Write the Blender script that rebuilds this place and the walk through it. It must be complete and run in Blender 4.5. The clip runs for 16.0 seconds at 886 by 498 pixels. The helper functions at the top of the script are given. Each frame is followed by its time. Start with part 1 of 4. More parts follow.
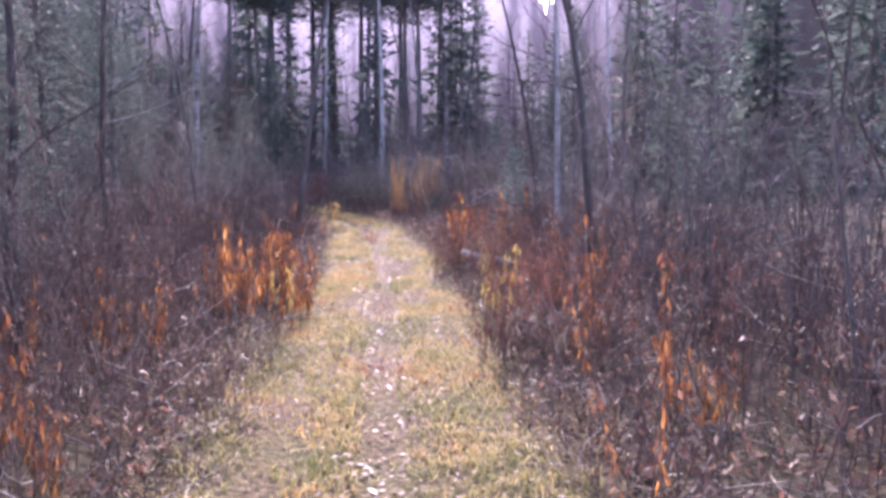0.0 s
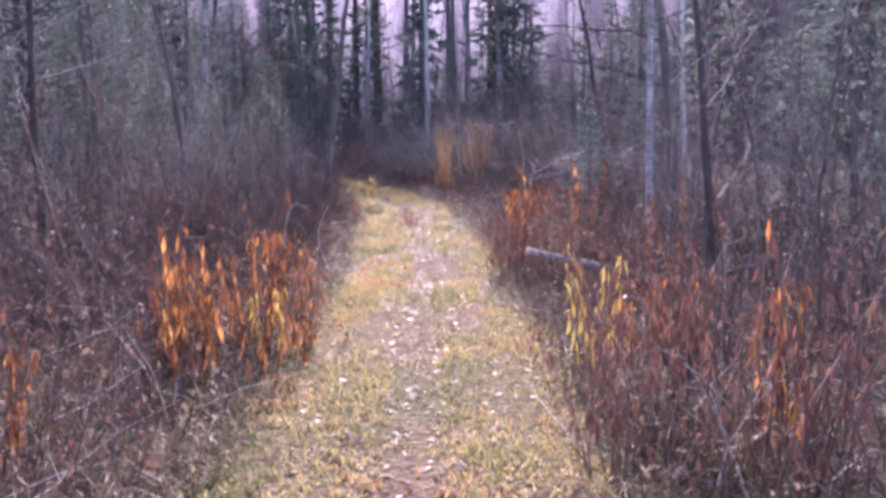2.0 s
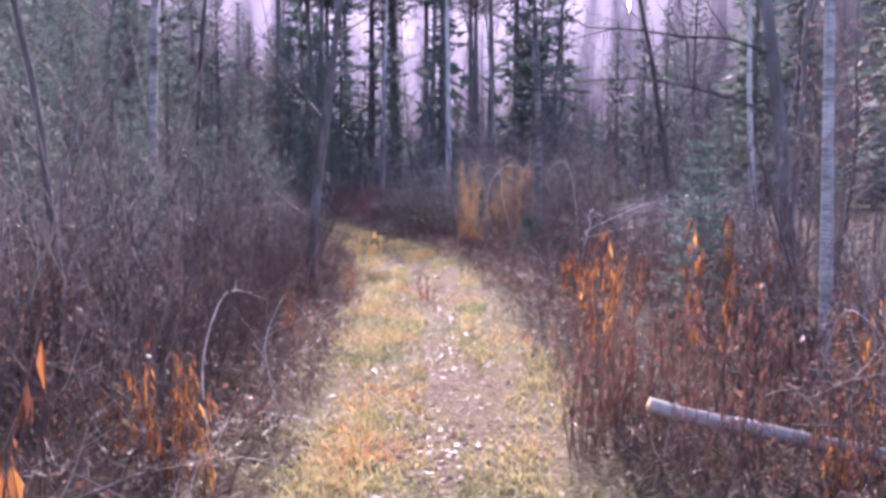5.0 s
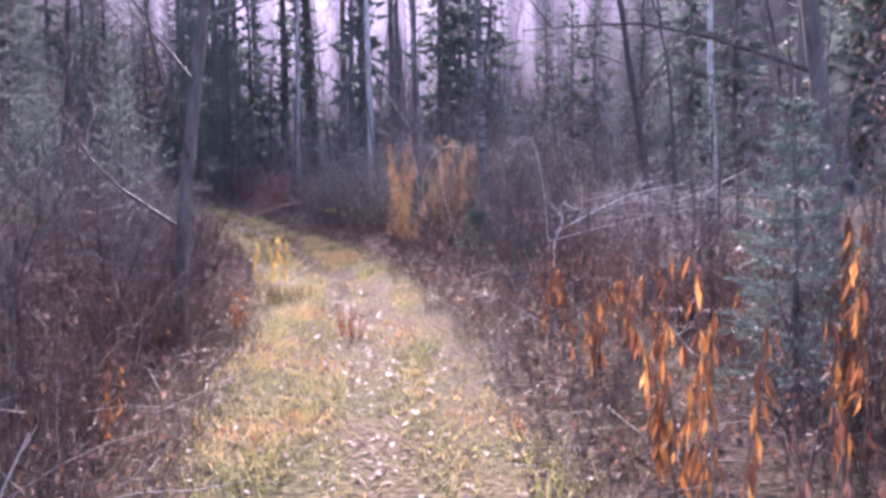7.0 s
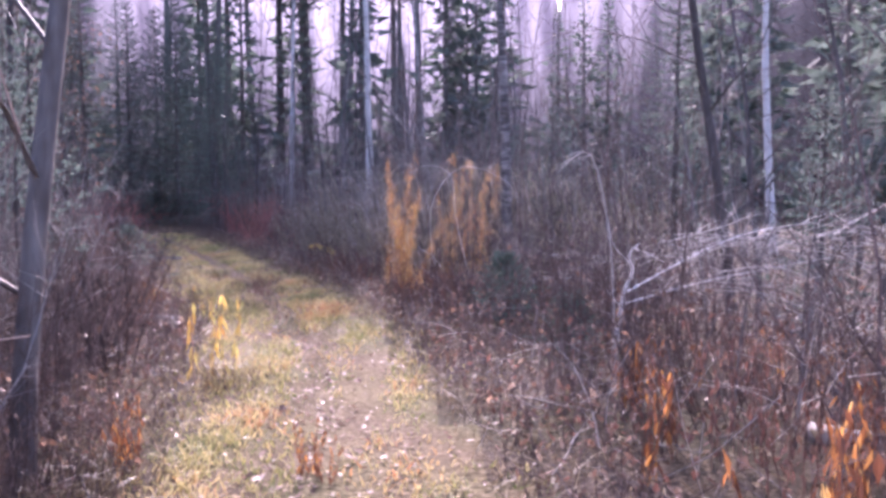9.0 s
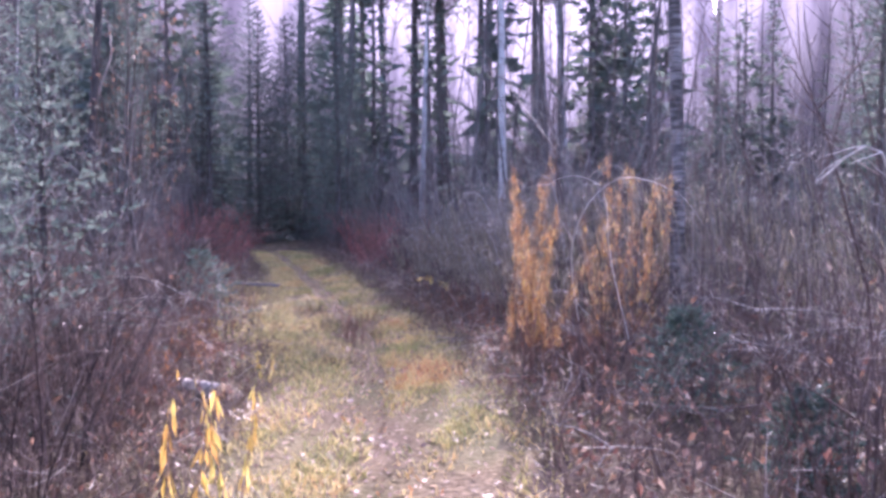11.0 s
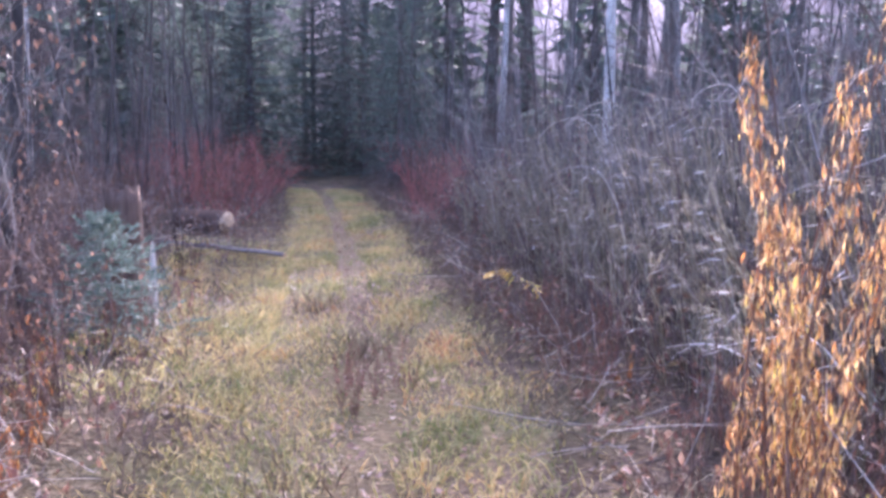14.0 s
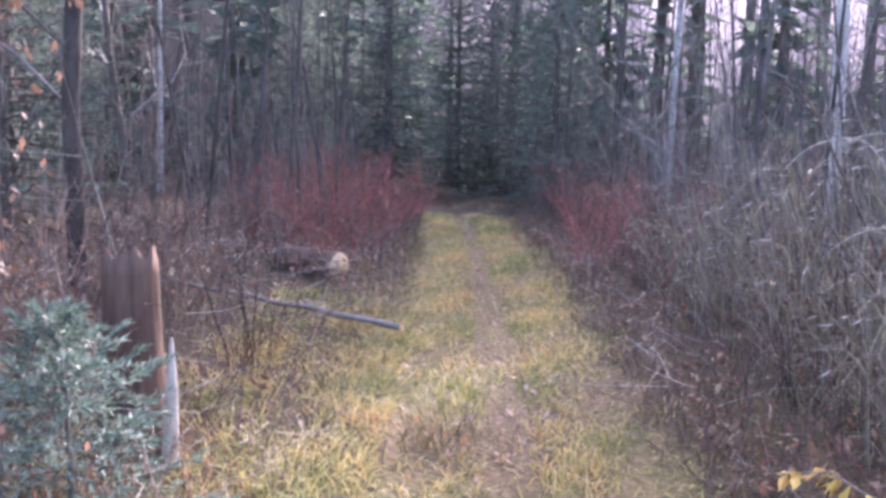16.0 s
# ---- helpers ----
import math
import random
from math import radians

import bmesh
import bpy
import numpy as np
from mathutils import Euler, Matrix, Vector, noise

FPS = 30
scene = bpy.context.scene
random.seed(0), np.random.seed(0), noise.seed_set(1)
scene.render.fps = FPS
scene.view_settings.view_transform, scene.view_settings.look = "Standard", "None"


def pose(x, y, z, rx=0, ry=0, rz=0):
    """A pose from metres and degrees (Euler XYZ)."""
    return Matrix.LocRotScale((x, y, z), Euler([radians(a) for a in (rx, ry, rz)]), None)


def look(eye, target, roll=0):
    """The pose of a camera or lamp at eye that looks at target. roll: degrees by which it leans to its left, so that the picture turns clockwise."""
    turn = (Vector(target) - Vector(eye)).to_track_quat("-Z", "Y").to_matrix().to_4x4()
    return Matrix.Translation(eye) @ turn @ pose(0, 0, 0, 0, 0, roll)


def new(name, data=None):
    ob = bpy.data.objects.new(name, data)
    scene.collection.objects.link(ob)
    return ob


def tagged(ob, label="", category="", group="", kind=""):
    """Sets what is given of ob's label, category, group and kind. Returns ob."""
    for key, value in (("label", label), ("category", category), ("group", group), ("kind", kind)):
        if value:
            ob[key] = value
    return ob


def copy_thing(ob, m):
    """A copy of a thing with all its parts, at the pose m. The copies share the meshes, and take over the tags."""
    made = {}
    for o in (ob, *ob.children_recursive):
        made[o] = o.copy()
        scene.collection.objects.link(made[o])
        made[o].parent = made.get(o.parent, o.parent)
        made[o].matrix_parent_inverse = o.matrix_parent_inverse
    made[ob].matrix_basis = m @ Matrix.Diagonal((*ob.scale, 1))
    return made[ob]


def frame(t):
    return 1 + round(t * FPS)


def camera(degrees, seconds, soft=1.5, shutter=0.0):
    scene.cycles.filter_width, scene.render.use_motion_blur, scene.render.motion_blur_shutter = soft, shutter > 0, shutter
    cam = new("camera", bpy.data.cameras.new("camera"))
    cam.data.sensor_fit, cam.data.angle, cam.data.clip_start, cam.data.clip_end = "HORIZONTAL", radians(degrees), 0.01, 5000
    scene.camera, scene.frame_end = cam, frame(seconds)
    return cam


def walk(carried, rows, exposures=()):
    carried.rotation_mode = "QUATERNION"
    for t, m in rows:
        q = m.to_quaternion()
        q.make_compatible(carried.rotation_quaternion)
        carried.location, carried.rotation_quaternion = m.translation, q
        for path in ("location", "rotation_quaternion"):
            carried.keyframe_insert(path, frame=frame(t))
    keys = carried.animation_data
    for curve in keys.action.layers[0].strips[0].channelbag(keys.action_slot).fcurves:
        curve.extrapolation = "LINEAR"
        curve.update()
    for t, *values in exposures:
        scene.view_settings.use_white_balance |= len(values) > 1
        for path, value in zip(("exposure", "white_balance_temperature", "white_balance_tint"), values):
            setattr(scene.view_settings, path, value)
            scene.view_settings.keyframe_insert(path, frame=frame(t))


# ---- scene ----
cam = camera(55.2, 16.0, soft=3.4)
PATH = [
    (0.0, (-0.010, -0.010, 1.499), (-0.005, 9.940, 0.509), 0.09),
    (0.5, (-0.085, 0.663, 1.509), (-0.111, 10.603, 0.422), -0.51),
    (1.0, (-0.114, 1.397, 1.496), (-0.315, 11.337, 0.427), -0.84),
    (1.5, (-0.113, 2.097, 1.495), (-0.522, 12.021, 0.337), -0.85),
    (2.0, (-0.106, 2.764, 1.509), (-0.672, 12.654, 0.145), -0.39),
    (2.5, (-0.150, 3.396, 1.498), (-0.686, 13.273, 0.026), 0.08),
    (3.0, (-0.186, 4.070, 1.474), (-0.796, 13.913, -0.180), 0.37),
    (3.5, (-0.289, 4.890, 1.440), (-1.189, 14.759, 0.104), -0.11),
    (4.0, (-0.372, 5.486, 1.477), (-1.258, 15.420, 0.743), 0.10),
    (4.5, (-0.451, 6.079, 1.458), (-1.232, 16.020, 0.700), 0.07),
    (4.7, (-0.427, 6.289, 1.499), (-1.234, 16.218, 0.626), 0.11),
    (6.8, (-0.719, 9.351, 1.470), (-0.701, 19.315, 0.620), -0.69),
    (7.0, (-0.735, 9.610, 1.493), (-0.596, 19.552, 0.424), -0.66),
    (7.5, (-0.806, 10.274, 1.517), (-0.315, 20.161, 0.097), -0.47),
    (8.0, (-0.846, 10.929, 1.527), (-0.251, 20.824, 0.213), -0.09),
    (8.5, (-0.841, 11.691, 1.506), (-0.383, 21.626, 0.465), -0.29),
    (9.0, (-0.825, 12.442, 1.475), (-0.704, 22.412, 0.716), -0.26),
    (9.5, (-0.811, 13.010, 1.489), (-1.343, 22.971, 0.788), -0.33),
    (10.0, (-0.794, 13.705, 1.491), (-1.746, 23.647, 0.988), -0.27),
    (10.2, (-0.776, 14.015, 1.504), (-1.882, 23.942, 1.022), -0.21),
    (12.3, (-1.040, 17.037, 1.504), (-2.909, 26.816, 0.569), 0.16),
    (12.5, (-1.076, 17.356, 1.501), (-2.992, 27.121, 0.515), 0.20),
    (13.0, (-1.285, 18.062, 1.478), (-3.163, 27.807, 0.244), 0.58),
    (13.5, (-1.384, 18.852, 1.475), (-3.538, 28.511, 0.036), 0.27),
    (14.0, (-1.586, 19.554, 1.498), (-3.996, 29.155, 0.082), 0.60),
    (14.5, (-1.777, 20.207, 1.497), (-4.536, 29.749, 0.343), 0.46),
    (15.0, (-1.989, 20.910, 1.522), (-5.240, 30.315, 0.538), 0.67),
    (15.5, (-2.227, 21.515, 1.504), (-5.916, 30.747, 0.420), 0.49),
    (16.0, (-2.554, 22.115, 1.549), (-6.561, 31.189, 0.279), 1.03),
]
walk(cam, [(t, look(eye, target, roll)) for t, eye, target, roll in PATH], [(0, 2.15, 5750, 43), (9, 2.5, 5800, 44), (13, 2.9, 5450, 40), (16, 3.2, 6000, 30)])

# ---- light ----
SUN_ELEVATION, SUN_BEARING = radians(31), radians(3)  # bearing: turned left from the y axis
world = bpy.data.worlds.new("sky")
scene.world = world
world.use_nodes = True
sky = world.node_tree.nodes.new("ShaderNodeTexSky")
sky.sky_type, sky.sun_disc = "NISHITA", False
sky.sun_elevation, sky.sun_rotation = SUN_ELEVATION, -SUN_BEARING
sky.air_density, sky.dust_density, sky.ozone_density = 1.0, 4.0, 0.5
world.node_tree.links.new(sky.outputs[0], world.node_tree.nodes["Background"].inputs[0])
world.node_tree.nodes["Background"].inputs[1].default_value = 0.15
sun_data = bpy.data.lights.new("sun", "SUN")
sun_data.energy, sun_data.angle, sun_data.color = 2.6, radians(0.8), (1.0, 0.92, 0.82)
sun = new("sun", sun_data)
toward = Vector((-math.sin(SUN_BEARING) * math.cos(SUN_ELEVATION), math.cos(SUN_BEARING) * math.cos(SUN_ELEVATION), math.sin(SUN_ELEVATION)))
sun.rotation_euler = toward.to_track_quat("Z", "Y").to_euler()


# ---- materials ----
def nodes_of(name):
    mat = bpy.data.materials.new(name)
    mat.use_nodes = True
    tree = mat.node_tree
    return mat, tree.nodes, tree.links, tree.nodes["Principled BSDF"]


def ramp(nodes, stops):
    r = nodes.new("ShaderNodeValToRGB")
    e = r.color_ramp.elements
    e[0].position, e[0].color = stops[0][0], (*stops[0][1], 1)
    e[1].position, e[1].color = stops[-1][0], (*stops[-1][1], 1)
    for p, c in stops[1:-1]:
        s = e.new(p)
        s.color = (*c, 1)
    return r


def leafy(name, stops, translucent=0.5, gloss=0.5, piece=0.7, patch=30, weight=0.25):
    """Thin foliage: each leaf takes its own tone, with light through it."""
    mat, n, l, bsdf = nodes_of(name)
    geo, info, noise_t = n.new("ShaderNodeNewGeometry"), n.new("ShaderNodeObjectInfo"), n.new("ShaderNodeTexNoise")
    tc = n.new("ShaderNodeTexCoord")
    l.new(tc.outputs["Object"], noise_t.inputs["Vector"])
    noise_t.inputs["Scale"].default_value, noise_t.inputs["Detail"].default_value = patch, 3
    mixf = n.new("ShaderNodeMath")
    mixf.operation, mixf.inputs[1].default_value = "MULTIPLY", piece
    l.new(geo.outputs["Random Per Island"], mixf.inputs[0])
    add = n.new("ShaderNodeMath")
    add.operation, add.inputs[1].default_value = "MULTIPLY_ADD", 1 - piece
    l.new(info.outputs["Random"], add.inputs[0])
    l.new(mixf.outputs[0], add.inputs[2])
    wob = n.new("ShaderNodeMath")
    wob.operation, wob.inputs[1].default_value = "MULTIPLY_ADD", weight
    l.new(noise_t.outputs[0], wob.inputs[0])
    l.new(add.outputs[0], wob.inputs[2])
    sub = n.new("ShaderNodeMath")
    sub.operation, sub.inputs[1].default_value = "SUBTRACT", weight / 2
    l.new(wob.outputs[0], sub.inputs[0])
    r = ramp(n, stops)
    l.new(sub.outputs[0], r.inputs[0])
    l.new(r.outputs[0], bsdf.inputs["Base Color"])
    bsdf.inputs["Roughness"].default_value, bsdf.inputs["Specular IOR Level"].default_value = gloss, 0.3
    tr, mix = n.new("ShaderNodeBsdfTranslucent"), n.new("ShaderNodeMixShader")
    l.new(r.outputs[0], tr.inputs["Color"])
    mix.inputs[0].default_value = translucent
    l.new(bsdf.outputs[0], mix.inputs[1])
    l.new(tr.outputs[0], mix.inputs[2])
    l.new(mix.outputs[0], n["Material Output"].inputs[0])
    return mat


def barky(name, stops, scale=(14, 14, 5), rough=0.85, bump=0.4, own=0.35):
    """Bark or dead wood: streaks along the stem, lichen blotches, a tone of its own for each plant."""
    mat, n, l, bsdf = nodes_of(name)
    tc, mp = n.new("ShaderNodeTexCoord"), n.new("ShaderNodeMapping")
    l.new(tc.outputs["Object"], mp.inputs[0])
    mp.inputs["Scale"].default_value = scale
    fine, blot, info = n.new("ShaderNodeTexNoise"), n.new("ShaderNodeTexNoise"), n.new("ShaderNodeObjectInfo")
    l.new(mp.outputs[0], fine.inputs["Vector"])
    fine.inputs["Scale"].default_value, fine.inputs["Detail"].default_value = 1.6, 6
    l.new(tc.outputs["Object"], blot.inputs["Vector"])
    blot.inputs["Scale"].default_value, blot.inputs["Detail"].default_value = 2.3, 3
    a, b = n.new("ShaderNodeMath"), n.new("ShaderNodeMath")
    a.operation, a.inputs[1].default_value = "MULTIPLY_ADD", 0.5
    l.new(blot.outputs[0], a.inputs[0])
    half = n.new("ShaderNodeMath")
    half.operation, half.inputs[1].default_value = "MULTIPLY", 0.5
    l.new(fine.outputs[0], half.inputs[0])
    l.new(half.outputs[0], a.inputs[2])
    b.operation, b.inputs[1].default_value = "MULTIPLY_ADD", own
    l.new(info.outputs["Random"], b.inputs[0])
    c = n.new("ShaderNodeMath")
    c.operation, c.inputs[1].default_value = "SUBTRACT", own / 2
    l.new(a.outputs[0], c.inputs[0])
    l.new(c.outputs[0], b.inputs[2])
    r = ramp(n, stops)
    l.new(b.outputs[0], r.inputs[0])
    l.new(r.outputs[0], bsdf.inputs["Base Color"])
    bsdf.inputs["Roughness"].default_value, bsdf.inputs["Specular IOR Level"].default_value = rough, 0.2
    bp = n.new("ShaderNodeBump")
    bp.inputs["Strength"].default_value, bp.inputs["Distance"].default_value = bump, 0.02
    l.new(fine.outputs[0], bp.inputs["Height"])
    l.new(bp.outputs[0], bsdf.inputs["Normal"])
    return mat


def ground_material(name, dark, moss_stops, share):
    mat, n, l, bsdf = nodes_of(name)
    tc = n.new("ShaderNodeTexCoord")
    big, fine, mid = n.new("ShaderNodeTexNoise"), n.new("ShaderNodeTexNoise"), n.new("ShaderNodeTexVoronoi")
    for t, s, d in ((big, 0.9, 4), (fine, 28, 8)):
        l.new(tc.outputs["Object"], t.inputs["Vector"])
        t.inputs["Scale"].default_value, t.inputs["Detail"].default_value = s, d
    l.new(tc.outputs["Object"], mid.inputs["Vector"])
    mid.inputs["Scale"].default_value = 22
    base = ramp(n, dark)
    l.new(fine.outputs[0], base.inputs[0])
    moss = ramp(n, moss_stops)
    l.new(big.outputs[0], moss.inputs[0])
    mix = n.new("ShaderNodeMix")
    mix.data_type = "RGBA"
    mix.inputs["Factor"].default_value = share
    l.new(base.outputs[0], mix.inputs["A"])
    l.new(moss.outputs[0], mix.inputs["B"])
    l.new(mix.outputs["Result"], bsdf.inputs["Base Color"])
    bsdf.inputs["Roughness"].default_value, bsdf.inputs["Specular IOR Level"].default_value = 1.0, 0.1
    bp = n.new("ShaderNodeBump")
    bp.inputs["Strength"].default_value, bp.inputs["Distance"].default_value = 0.7, 0.03
    l.new(mid.outputs["Distance"], bp.inputs["Height"])
    l.new(bp.outputs[0], bsdf.inputs["Normal"])
    return mat


SOIL = ground_material("forest_soil", [(0.3, (0.022, 0.016, 0.013)), (0.5, (0.05, 0.036, 0.029)), (0.64, (0.09, 0.066, 0.053)), (0.8, (0.16, 0.125, 0.1))], [(0.35, (0.07, 0.05, 0.04)), (0.5, (0.075, 0.06, 0.033)), (0.65, (0.06, 0.06, 0.025))], 0.45)
TURF = ground_material("trail_turf", [(0.3, (0.035, 0.024, 0.02)), (0.5, (0.09, 0.066, 0.05)), (0.64, (0.15, 0.115, 0.085)), (0.8, (0.22, 0.18, 0.14))], [(0.35, (0.12, 0.085, 0.05)), (0.5, (0.12, 0.1, 0.04)), (0.65, (0.08, 0.09, 0.025))], 0.5)
GRASS = leafy("dry_grass", [(0.0, (0.11, 0.14, 0.04)), (0.32, (0.19, 0.195, 0.08)), (0.52, (0.34, 0.3, 0.12)), (0.74, (0.45, 0.365, 0.17)), (0.93, (0.46, 0.28, 0.11)), (1.0, (0.38, 0.18, 0.08))], 0.45, 0.6, 0.55, 1.1, 1.7)
STRAW = leafy("dead_grass", [(0.0, (0.06, 0.045, 0.03)), (0.4, (0.11, 0.085, 0.055)), (0.8, (0.22, 0.175, 0.105)), (1.0, (0.4, 0.33, 0.24))], 0.35)
LITTER = leafy("fallen_leaves", [(0.0, (0.1, 0.06, 0.045)), (0.35, (0.2, 0.12, 0.08)), (0.6, (0.24, 0.145, 0.1)), (0.93, (0.27, 0.19, 0.145)), (1.0, (0.4, 0.34, 0.3))], 0.25, 0.5, 1.0)
ORANGE = leafy("withered_orange_leaves", [(0.0, (0.065, 0.03, 0.022)), (0.4, (0.15, 0.06, 0.03)), (0.7, (0.31, 0.125, 0.042)), (0.92, (0.5, 0.25, 0.07)), (1.0, (0.6, 0.44, 0.17))], 0.55, 0.5, 0.85)
YELLOW = leafy("yellow_leaves", [(0.0, (0.3, 0.15, 0.05)), (0.5, (0.48, 0.33, 0.08)), (1.0, (0.5, 0.47, 0.14))], 0.5)
REDLEAF = leafy("red_brown_leaves", [(0.0, (0.07, 0.036, 0.031)), (0.5, (0.14, 0.068, 0.053)), (0.85, (0.24, 0.122, 0.088)), (1.0, (0.4, 0.29, 0.21))], 0.45)
REED = leafy("bleached_reeds", [(0.0, (0.13, 0.115, 0.075)), (0.5, (0.27, 0.245, 0.165)), (1.0, (0.5, 0.46, 0.36))], 0.4, 0.6)
NEEDLE = leafy("spruce_needles", [(0.0, (0.055, 0.08, 0.066)), (0.5, (0.09, 0.12, 0.1)), (1.0, (0.15, 0.185, 0.16))], 0.45, 0.75)
GOLD = leafy("withered_golden_leaves", [(0.0, (0.2, 0.1, 0.05)), (0.4, (0.38, 0.215, 0.09)), (0.8, (0.52, 0.345, 0.16)), (1.0, (0.6, 0.5, 0.28))], 0.55, 0.5, 0.85)
BROWNLEAF = leafy("withered_brown_leaves", [(0.0, (0.06, 0.036, 0.027)), (0.5, (0.13, 0.076, 0.053)), (0.9, (0.25, 0.15, 0.105)), (1.0, (0.46, 0.36, 0.28))], 0.4)
BLUENEEDLE = leafy("blue_green_needles", [(0.0, (0.045, 0.08, 0.06)), (0.55, (0.09, 0.135, 0.108)), (1.0, (0.24, 0.3, 0.26))], 0.25, 0.5)
STEM = barky("weed_stems", [(0.2, (0.08, 0.045, 0.035)), (0.5, (0.17, 0.105, 0.078)), (0.8, (0.31, 0.225, 0.165))])
TWIG = barky("grey_twigs", [(0.2, (0.042, 0.037, 0.036)), (0.5, (0.1, 0.087, 0.083)), (0.8, (0.24, 0.22, 0.205))], rough=0.75, own=0.5)
MAROON = barky("maroon_twigs", [(0.2, (0.03, 0.02, 0.018)), (0.5, (0.07, 0.047, 0.042)), (0.8, (0.17, 0.125, 0.11))], rough=0.75, own=0.5)
REDTWIG = barky("red_twigs", [(0.2, (0.16, 0.05, 0.045)), (0.5, (0.27, 0.09, 0.08)), (0.8, (0.36, 0.17, 0.14))], own=0.4)
BARK = barky("grey_bark", [(0.2, (0.032, 0.027, 0.025)), (0.5, (0.085, 0.073, 0.067)), (0.75, (0.18, 0.165, 0.155))], (9, 9, 1.5), 0.9, 0.7)
PALEBARK = barky("pale_birch_bark", [(0.3, (0.05, 0.045, 0.042)), (0.42, (0.22, 0.2, 0.19)), (0.55, (0.42, 0.4, 0.38)), (0.75, (0.56, 0.54, 0.51))], (3, 3, 22), 0.7, 0.3)
DEADWOOD = barky("weathered_dead_wood", [(0.2, (0.14, 0.115, 0.1)), (0.5, (0.32, 0.28, 0.245)), (0.8, (0.52, 0.48, 0.43))], (20, 3, 20), 0.7, 0.5, 0.35)
BLEACHED = barky("bleached_wood", [(0.2, (0.4, 0.37, 0.33)), (0.5, (0.62, 0.58, 0.54)), (0.8, (0.74, 0.71, 0.67))], (20, 20, 4), 0.6, 0.3, 0.2)
ROTTEN = barky("rotten_stump_wood", [(0.2, (0.045, 0.026, 0.02)), (0.5, (0.095, 0.06, 0.046)), (0.8, (0.19, 0.135, 0.105))], (16, 16, 2), 0.95, 0.9, 0.1)
CUTWOOD = barky("cut_end_wood", [(0.2, (0.3, 0.19, 0.1)), (0.5, (0.48, 0.33, 0.19)), (0.8, (0.6, 0.46, 0.3))], (25, 25, 25), 0.8, 0.2, 0.1)

# ---- the lie of the land ----
TRAIL = [(-8, 0.3), (0, -0.1), (4, -0.3), (8, -0.6), (12, -0.85), (16, -1.3), (20, -1.95), (24, -3.1), (28, -4.7), (32, -6.4), (36, -8.2), (40, -10.2), (46, -13.5), (60, -21)]
TRAIL_Y, TRAIL_X = np.array([p[0] for p in TRAIL], float), np.array([p[1] for p in TRAIL], float)


def middle(y):
    """x of the trail's middle line."""
    return float(np.interp(y, TRAIL_Y, TRAIL_X))


def aside(x, y):
    """Distance from the trail's middle line, positive to the right."""
    slope = (middle(y + 0.5) - middle(y - 0.5))
    return (x - middle(y)) / math.sqrt(1 + slope * slope)


def height(x, y):
    d = abs(aside(x, y)) if -10 < y < 62 else 9.0
    z = 0.07 * noise.noise((x * 0.5, y * 0.5, 3.1)) + 0.025 * noise.noise((x * 2.3, y * 2.3, 7.7))
    bank = min(1.0, max(0.0, (d - 0.6) / 1.6))
    rut = -0.045 * math.exp(-((d / 0.2) ** 2))
    return z * (0.25 + 0.75 * bank) + 0.1 * bank + rut


